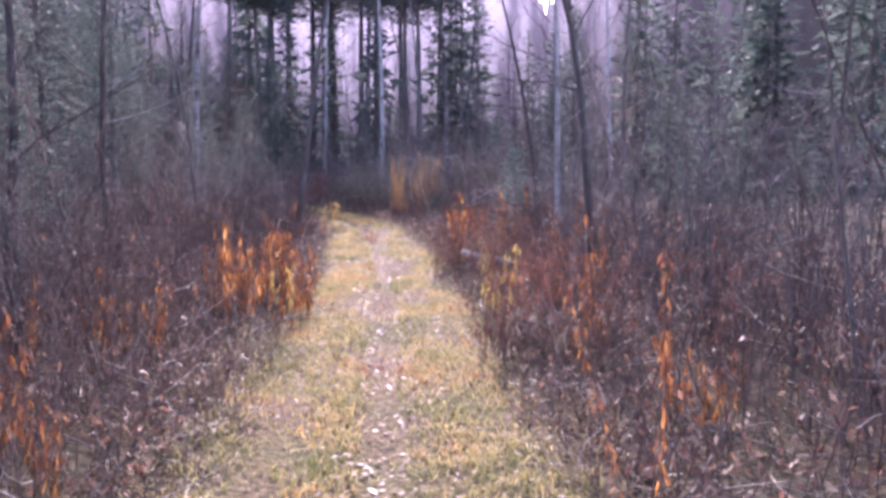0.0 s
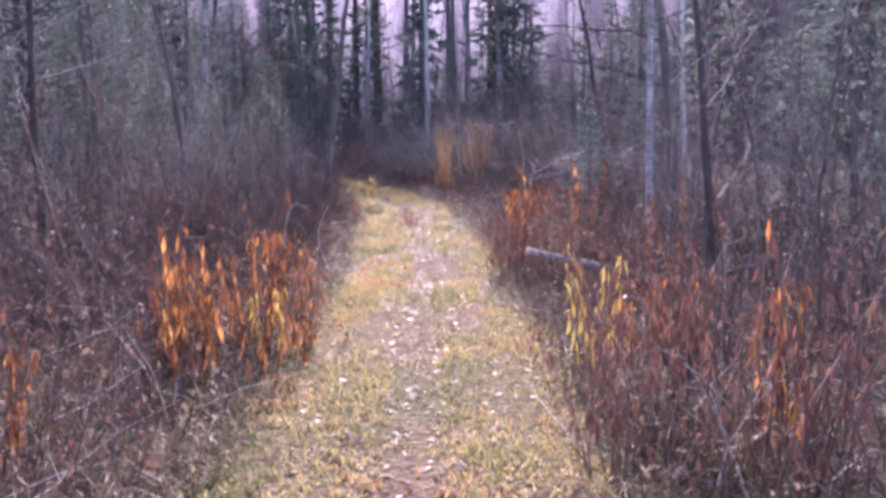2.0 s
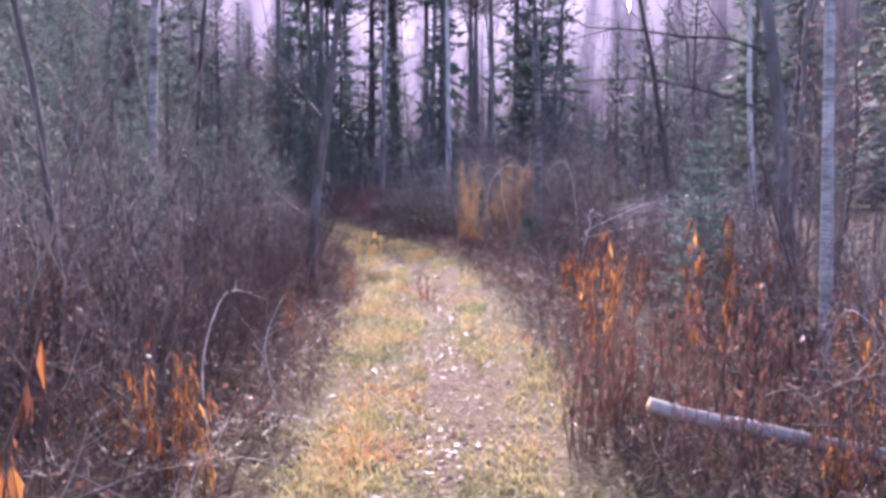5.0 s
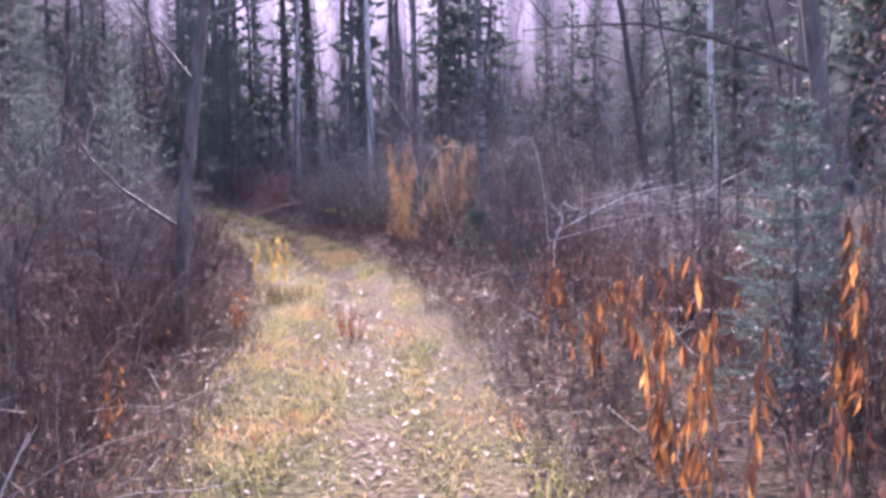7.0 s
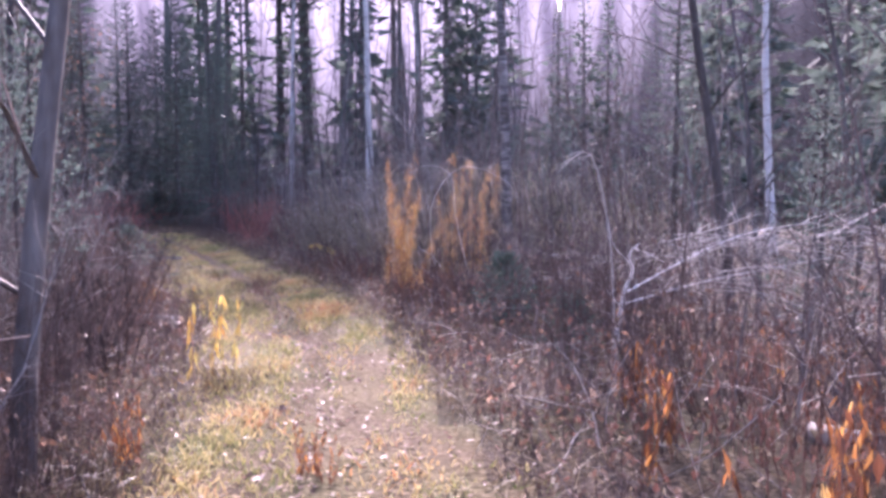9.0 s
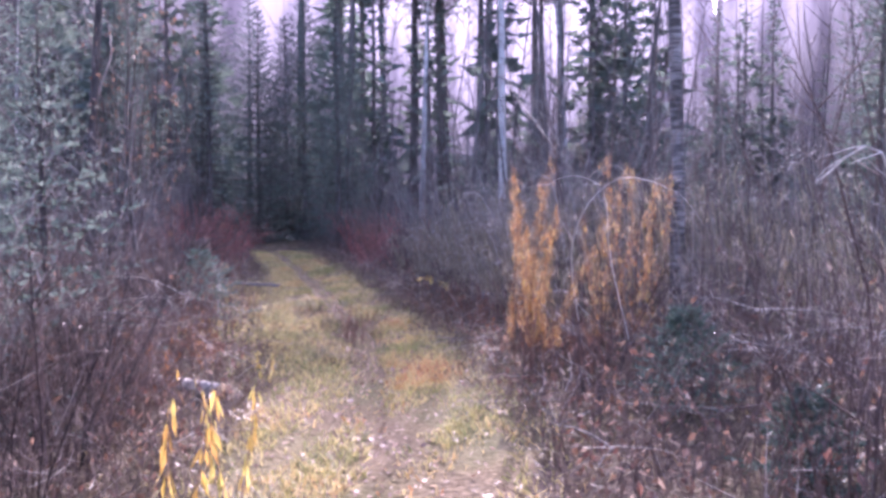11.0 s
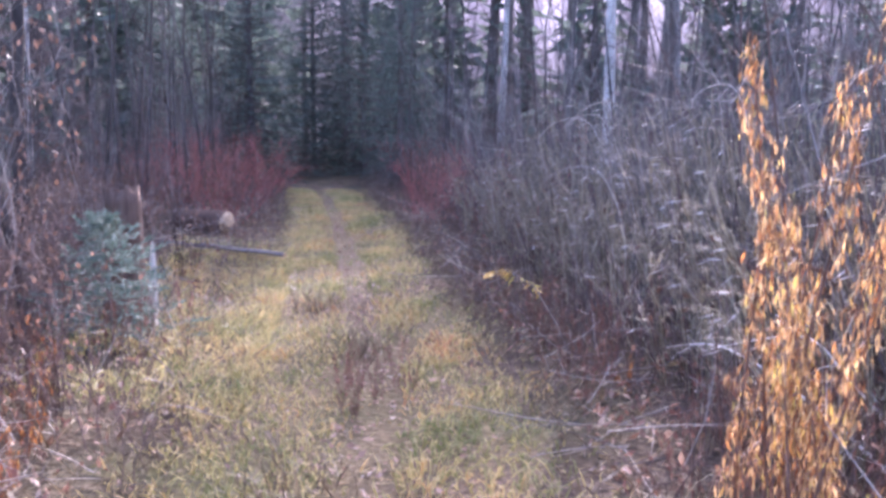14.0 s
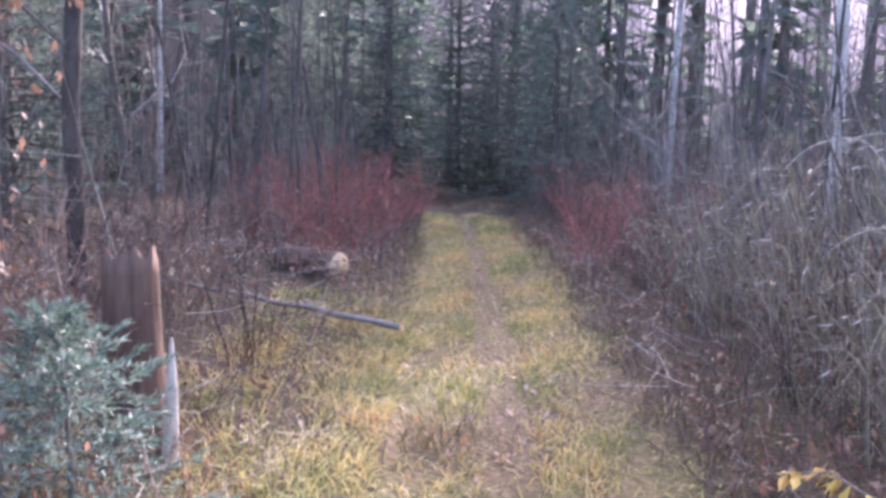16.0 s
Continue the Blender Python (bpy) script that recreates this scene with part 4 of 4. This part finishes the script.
log("fallen_pole", (2.2, 12.6, 0.3), (4.8, 13.4, 1.0), 0.03, 0.02, TWIG, "thin grey leaning dead pole in the brush", 6, 9)


def make_stump():
    """Broken standing stump, fluted, with a splintered top and root flare."""
    r, s = random.Random(31), Shape()
    rows, sides = 9, 34
    for i in range(rows):
        f = i / (rows - 1)
        for k in range(sides):
            a = 2 * math.pi * k / sides
            flute = 1 + 0.05 * math.sin(a * 3 + 1 + f) + 0.06 * noise.noise((math.cos(a) * 4, math.sin(a) * 4, f * 2))
            rad = (0.135 + 0.08 * (1 - f) ** 4 - 0.012 * f) * flute
            z = 1.02 * f + (r.uniform(-0.06, 0.01) if i == rows - 1 else 0)
            if i == rows - 1 and math.cos(a + 0.7) < -0.4:
                z -= 0.3
            s.v.append(Vector((rad * math.cos(a), rad * math.sin(a), z)))
    for i in range(rows - 1):
        for k in range(sides):
            p, q = i * sides + k, i * sides + (k + 1) % sides
            s.f.append((p, q, q + sides, p + sides))
            s.m.append(0)
    s.v.append(Vector((0, 0, 0.8)))
    top = len(s.v) - 1
    for k in range(sides):
        s.f.append(((rows - 1) * sides + k, (rows - 1) * sides + (k + 1) % sides, top))
        s.m.append(0)
    s.tube(crooked(r, (0.2, -0.12, 0.0), (0.02, 0, 1), 0.62, 5, 0.05), [0.045, 0.04, 0.035, 0.03, 0.02, 0.008], 6, 1)
    ob = tagged(new("stump", s.mesh("stump", [ROTTEN, DEADWOOD])), "rotten red-brown broken tree stump with splintered top", "stump")
    plant(ob, -5.42, 25.05, 0.4, 1.0)


make_stump()


def sapling(seed, tall, x, y, size, label, reach=0.3, needles=18, sub=9, tilt=(0, 0)):
    trunk, nd = spruce_meshes(seed, tall, needles, sub, reach, 0.05, 0.3, 1.6, BLUENEEDLE)
    ob = assemble("spruce_sapling", label, "tree", "spruce saplings", [("trunk", trunk, "", ""), ("needles", nd, "blue-green needles", "stuff")])
    plant(ob, x, y, seed, size, tilt)


sapling(401, 1.75, 1.2, 14.0, 1.0, "small blue-green spruce sapling among orange weeds", 0.25)
sapling(402, 0.95, -5.05, 24.35, 1.0, "low bushy green spruce sapling by a stump", 0.62)
sapling(403, 0.75, -0.05, 20.9, 1.0, "low spruce sapling with spreading green boughs", 0.65)
sapling(404, 0.55, 0.35, 19.6, 1.0, "low spruce sapling with spreading green boughs", 0.6)


def make_brush_pile(x, y, span, tall, count, seed):
    """Heap of dead grey spruce branches, arching and crossed."""
    r, s = random.Random(seed), Shape()
    for i in range(count):
        a = r.uniform(-0.5, 0.6)
        at = Vector((x + r.uniform(-0.5, 0.5) * span, y + r.uniform(-0.6, 0.6), height(x, y) + r.uniform(0.05, tall * 0.75)))
        way = Vector((r.choice((-1, 1, 1)) * math.cos(a), r.gauss(0, 0.45), r.uniform(-0.05, 0.55)))
        ln = r.uniform(0.5, 1.4)
        line = crooked(r, at, way, ln, 7, 0.09, 0.075)
        rad = r.uniform(0.004, 0.011)
        s.tube(line, [rad * (1 - 0.8 * k / 7) for k in range(8)], 4, 0)
        for j in range(14):
            q = r.uniform(0.8, 6.9)
            p = line[int(q)].lerp(line[int(q) + 1], q % 1)
            d = spread(r, line[int(q) + 1] - line[int(q)], r.uniform(35, 75))
            t = crooked(r, p, d, ln * r.uniform(0.1, 0.3), 2, 0.15, 0.05)
            s.tube(t, [rad * 0.4, rad * 0.3, rad * 0.1], 3, 0)
            for k in range(3):
                e = t[1] + (t[2] - t[1]) * r.random()
                s.tube([e, e + spread(r, d, 50) * ln * 0.07], [rad * 0.22, rad * 0.06], 3, 1)
    ob = new("brush_pile", s.mesh("brush_pile", [DEADWOOD, TWIG]))
    return tagged(ob, "heap of dead grey spruce branches beside the trail", "brush pile")


make_brush_pile(2.0, 19.3, 2.4, 1.3, 58, 51)
make_brush_pile(1.0, 21.2, 1.6, 0.9, 20, 52)
make_brush_pile(-5.0, 18.4, 1.4, 1.3, 26, 53)
make_brush_pile(-4.1, 17.0, 0.9, 0.9, 16, 55)
make_brush_pile(-4.7, 21.4, 0.8, 0.9, 20, 56)
make_brush_pile(-5.9, 22.3, 1.2, 1.0, 24, 54)


def bough(name, pts, r0, mat, label, seed, twigs=5, category="branch"):
    """One dead branch through the given places, with side twigs."""
    r, s = random.Random(seed), Shape()
    pts = [Vector(p) for p in pts]
    fine = []
    for i in range(len(pts) - 1):
        p0, p1, p2, p3 = pts[max(i - 1, 0)], pts[i], pts[i + 1], pts[min(i + 2, len(pts) - 1)]
        for k in range(4):
            t = k / 4
            fine.append(0.5 * (2 * p1 + (p2 - p0) * t + (2 * p0 - 5 * p1 + 4 * p2 - p3) * t * t + (3 * p1 - p0 - 3 * p2 + p3) * t ** 3))
    fine.append(pts[-1])
    n = len(fine) - 1
    s.tube(fine, [r0 * (1 - 0.75 * k / n) for k in range(n + 1)], 6)
    for i in range(twigs):
        k = r.randint(2, n - 1)
        d = spread(r, fine[k + 1] - fine[k], r.uniform(30, 70))
        s.tube(crooked(r, fine[k], d, r.uniform(0.08, 0.3), 3, 0.15, 0.05), [r0 * 0.4, r0 * 0.3, r0 * 0.2, r0 * 0.08], 3)
    return tagged(new(name, s.mesh(name, [mat])), label, category, "dead branches")


bough("dead_branch", [(0.62, 19.0, 0.25), (0.66, 19.0, 0.6), (0.72, 18.95, 0.8), (0.69, 18.93, 0.93), (0.76, 18.9, 1.02)], 0.019, BLEACHED, "bleached crooked dead branch stub", 61, 3)
bough("dead_branch", [(0.58, 18.5, 0.7), (1.05, 18.6, 0.93), (1.5, 18.7, 1.1), (2.05, 18.8, 1.18)], 0.009, BLEACHED, "bleached long branch sticking out of a brush heap", 71, 6)
bough("dead_branch", [(0.55, 18.45, 0.62), (1.1, 18.5, 0.76), (1.6, 18.5, 0.86), (2.2, 18.4, 0.98)], 0.008, BLEACHED, "bleached long branch sticking out of a brush heap", 72, 5)
bough("dead_branch", [(-0.7, 22.5, 0.0), (-0.85, 22.2, 0.9), (-0.78, 21.8, 1.38), (-0.5, 21.5, 1.66), (-0.1, 21.5, 1.55), (0.1, 21.6, 1.32)], 0.0038, BLEACHED, "pale arching bare branch over orange weeds", 62, 4)
bough("dead_branch", [(-0.3, 21.8, 0.0), (-0.55, 21.7, 1.0), (-0.62, 21.6, 1.55), (-0.85, 21.5, 1.68), (-1.05, 21.5, 1.6)], 0.0034, BLEACHED, "pale arching bare branch over orange weeds", 63, 4)
bough("dead_branch", [(-0.5, 22.9, 0.05), (-0.9, 23.3, 0.35), (-1.25, 23.6, 0.5), (-1.5, 24.0, 0.38)], 0.008, BLEACHED, "bleached broken branch lying in weeds", 64, 5)
bough("dead_branch", [(-0.4, 23.4, 0.05), (-0.75, 23.35, 0.45), (-0.95, 23.4, 0.62), (-1.35, 23.5, 0.5)], 0.0075, BLEACHED, "bleached broken branch lying in weeds", 65, 5)
bough("dead_branch", [(0.35, 6.6, 0.02), (0.2, 7.0, 0.07), (0.1, 7.4, 0.12)], 0.007, DEADWOOD, "thin pale stick on the trail edge", 66, 2)
bough("dead_branch", [(0.75, 3.1, 0.04), (1.1, 3.6, 0.08), (1.5, 4.3, 0.22)], 0.009, DEADWOOD, "thin pale stick on the trail edge", 67, 2)
bough("dead_branch", [(-2.0, 10.9, 0.02), (-2.3, 11.6, 0.35), (-2.35, 12.2, 0.7), (-2.2, 12.6, 0.6)], 0.009, DEADWOOD, "thin curved bare stem in the brush", 68, 4)
bough("dead_branch", [(-1.85, 11.7, 0.02), (-2.0, 11.9, 0.4), (-1.9, 12.0, 0.72)], 0.007, DEADWOOD, "thin curved bare stem in the brush", 69, 3)
for i in range(26):
    y = rng.uniform(11, 27)
    side = rng.choice((-1, 1))
    x = middle(y) + side * rng.uniform(1.9, 3.6)
    z = height(x, y)
    h = rng.uniform(0.6, 1.7)
    a = rng.uniform(0, 6.28)
    w = rng.uniform(0.25, 0.8)
    c, q = math.cos(a), math.sin(a)
    bough("dead_branch", [(x, y, z - 0.02), (x + 0.1 * c * w, y + 0.1 * q * w, z + h * 0.55), (x + 0.45 * c * w, y + 0.45 * q * w, z + h * 0.95), (x + c * w, y + q * w, z + h * 0.88)], rng.uniform(0.006, 0.011), DEADWOOD if i % 2 else TWIG, "pale bare stem arching out of the brush", 700 + i, 6)


def make_oak():
    trunk, limbs = tree_meshes(81, 4.2, 0.04, BARK, 16, 0.2, TWIG)
    ob = assemble("oak_sapling", "young oak holding withered red-brown leaves", "tree", "young oaks", [("trunk", trunk, "", ""), ("limbs", limbs, "", "stuff")])
    child("leaves", leaves_on_shrub(82, 3.9, 480, BROWNLEAF, 0.055, 0.2), ob, "withered red-brown leaves", "stuff")
    plant(ob, -5.85, 24.5, 0.5, 1.0)
    plant(copy_thing(ob, Matrix.Identity(4)), 3.4, 17.0, 2.5, 0.9)


make_oak()
for i in range(9):
    y = rng.uniform(24.5, 31)
    x = middle(y) + rng.uniform(2.3, 4.6)
    stand(BUSHES[rng.randint(0, 5)], x, y, rng.uniform(0, 6.28), rng.uniform(0.8, 1.1), (0.1, -0.12))


def golden_bush(seed, tall, x, y, dense=1.0):
    """Tall withered perennial: close stems with short shoots, narrow leaves hanging thickly down."""
    r, s, lv = random.Random(seed), Shape(), Shape()
    for i in range(5):
        a = r.uniform(0, 6.28)
        out = Vector((math.cos(a), math.sin(a), 0))
        h = tall * r.uniform(0.65, 1.0)
        line = crooked(r, out * r.uniform(0, 0.1), Vector((0, 0, 1)) + out * r.uniform(0, 0.09), h, 8, 0.05, 0.0)
        s.tube(line, [0.007 * (1 - 0.7 * k / 8) for k in range(9)], 4)
        for j in range(46):
            q = 2.2 + 5.75 * r.random()
            p = line[int(q)].lerp(line[int(q) + 1], q % 1)
            b = r.uniform(0, 6.28)
            shoot = crooked(r, p, (math.cos(b), math.sin(b), 0.8), h * r.uniform(0.012, 0.055) * (1.6 - 0.13 * q), 3, 0.1, 0.4)
            s.tube(shoot, [0.003, 0.0024, 0.0016, 0.0008], 3)
            for k in range(int(10 * dense)):
                e = r.uniform(0.2, 2.95)
                at = shoot[int(e)].lerp(shoot[int(e) + 1], e % 1)
                ln = r.uniform(0.02, 0.055)
                lv.leaf(at + Vector((r.gauss(0, 0.012), r.gauss(0, 0.012), r.gauss(0, 0.03))), (r.gauss(0, 0.22), r.gauss(0, 0.22), -1), (r.gauss(0, 1), r.gauss(0, 1), 0.2), ln, ln * r.uniform(0.09, 0.15), r.choice((0, 0, 1, 2, 2, 2, 2, 2)), 0.4)
    ob = assemble("weed", "tall withered weed thick with drooping golden-orange leaves", "weed", "golden weeds", [("stems", s.mesh("stems", [STEM]), "", ""), ("leaves", lv.mesh("leaves", [ORANGE, YELLOW, GOLD], False), "drooping golden leaves", "stuff")])
    plant(ob, x, y, seed, 1.0)


golden_bush(901, 1.95, -1.22, 22.15, 1.0)
golden_bush(902, 1.5, -1.1, 21.95)
golden_bush(903, 1.85, -0.62, 22.05, 0.4)
golden_bush(904, 1.9, -0.36, 22.0, 0.5)


def yellow_sprig():
    """A cut-off stem that leans over the trail edge, with a tuft of yellow leaves."""
    r, s, lv = random.Random(77), Shape(), Shape()
    line = [Vector(p) for p in ((0.32, 0.1, -0.02), (0.2, 0.05, 0.3), (0.05, 0, 0.55), (-0.12, 0, 0.64), (-0.3, 0, 0.6))]
    s.tube(line, [0.006, 0.005, 0.004, 0.003, 0.001], 4)
    for i in range(34):
        e = r.uniform(1.8, 3.95)
        at = line[int(e)].lerp(line[int(e) + 1], e % 1)
        ln = r.uniform(0.04, 0.09)
        lv.leaf(at, (r.gauss(-0.3, 0.7), r.gauss(0, 0.6), -0.35), (r.gauss(0, 1), r.gauss(0, 1), 0.3), ln, ln * 0.35, 0, 0.3)
    ob = assemble("weed", "leaning weed stem tipped with yellow leaves", "weed", "withered weeds", [("stem", s.mesh("stem", [DEADWOOD]), "", ""), ("leaves", lv.mesh("leaves", [YELLOW], False), "narrow yellow leaves", "stuff")])
    plant(ob, -2.35, 24.7, 0.0, 1.0)


yellow_sprig()


def straw_tufts():
    """Tall bleached grass tufts leaning between the weeds."""
    r, s = random.Random(91), Shape()
    for cx, cy, n, tall in ((0.95, 6.4, 160, 0.5), (0.75, 7.2, 130, 0.45), (1.35, 6.9, 140, 0.5), (1.1, 8.6, 90, 0.4), (-1.45, 6.2, 110, 0.3), (-1.5, 7.2, 90, 0.3), (-1.6, 5.2, 90, 0.3), (0.6, 9.8, 80, 0.35), (-2.4, 16.3, 90, 0.35), (-2.35, 18.6, 120, 0.4), (-3.5, 24.8, 110, 0.35), (-4.3, 26.0, 110, 0.35), (-3.0, 22.6, 90, 0.3)):
        for i in range(n):
            x, y = cx + r.gauss(0, 0.14), cy + r.gauss(0, 0.2)
            a = r.uniform(0, 6.28)
            s.blade((x, y, height(x, y) - 0.01), (r.gauss(0, 0.3), r.gauss(0, 0.3), 1), (math.cos(a), math.sin(a), -0.3), tall * r.uniform(0.5, 1.1), r.uniform(0.005, 0.009))
    tagged(new("grass_tufts", s.mesh("grass_tufts", [STRAW], False)), "tall bleached grass tufts between the weeds", "grass", kind="stuff")


straw_tufts()

for i in range(6):
    y = 24.0 + 0.6 * i
    stand(BUSHES[i], middle(y) + rng.uniform(2.3, 3.2), y, i * 1.7, rng.uniform(0.6, 0.75))
# pale canes that arch over at their tips
for i in range(20):
    y = rng.uniform(23.8, 30)
    x = middle(y) + rng.uniform(2.0, 4.2)
    z = height(x, y)
    h, w = rng.uniform(1.1, 2.0), rng.uniform(0.35, 0.8)
    a = rng.uniform(2.4, 3.9)
    c, q = math.cos(a), math.sin(a)
    bough("dead_branch", [(x, y, z - 0.02), (x + 0.05 * c, y + 0.05 * q, z + h * 0.6), (x + 0.35 * c * w, y + 0.35 * q * w, z + h * 0.97), (x + 0.75 * c * w, y + 0.75 * q * w, z + h * 0.98), (x + c * w, y + q * w, z + h * 0.86)], rng.uniform(0.005, 0.009), (DEADWOOD, TWIG, DEADWOOD)[i % 3], "pale bare cane arching over at its tip", 800 + i, 5)

clump(-1.0, 23.2, 12, 0.5, 0.8, (0.45, 0.75), (7,))     # red-brown weeds before the dark log
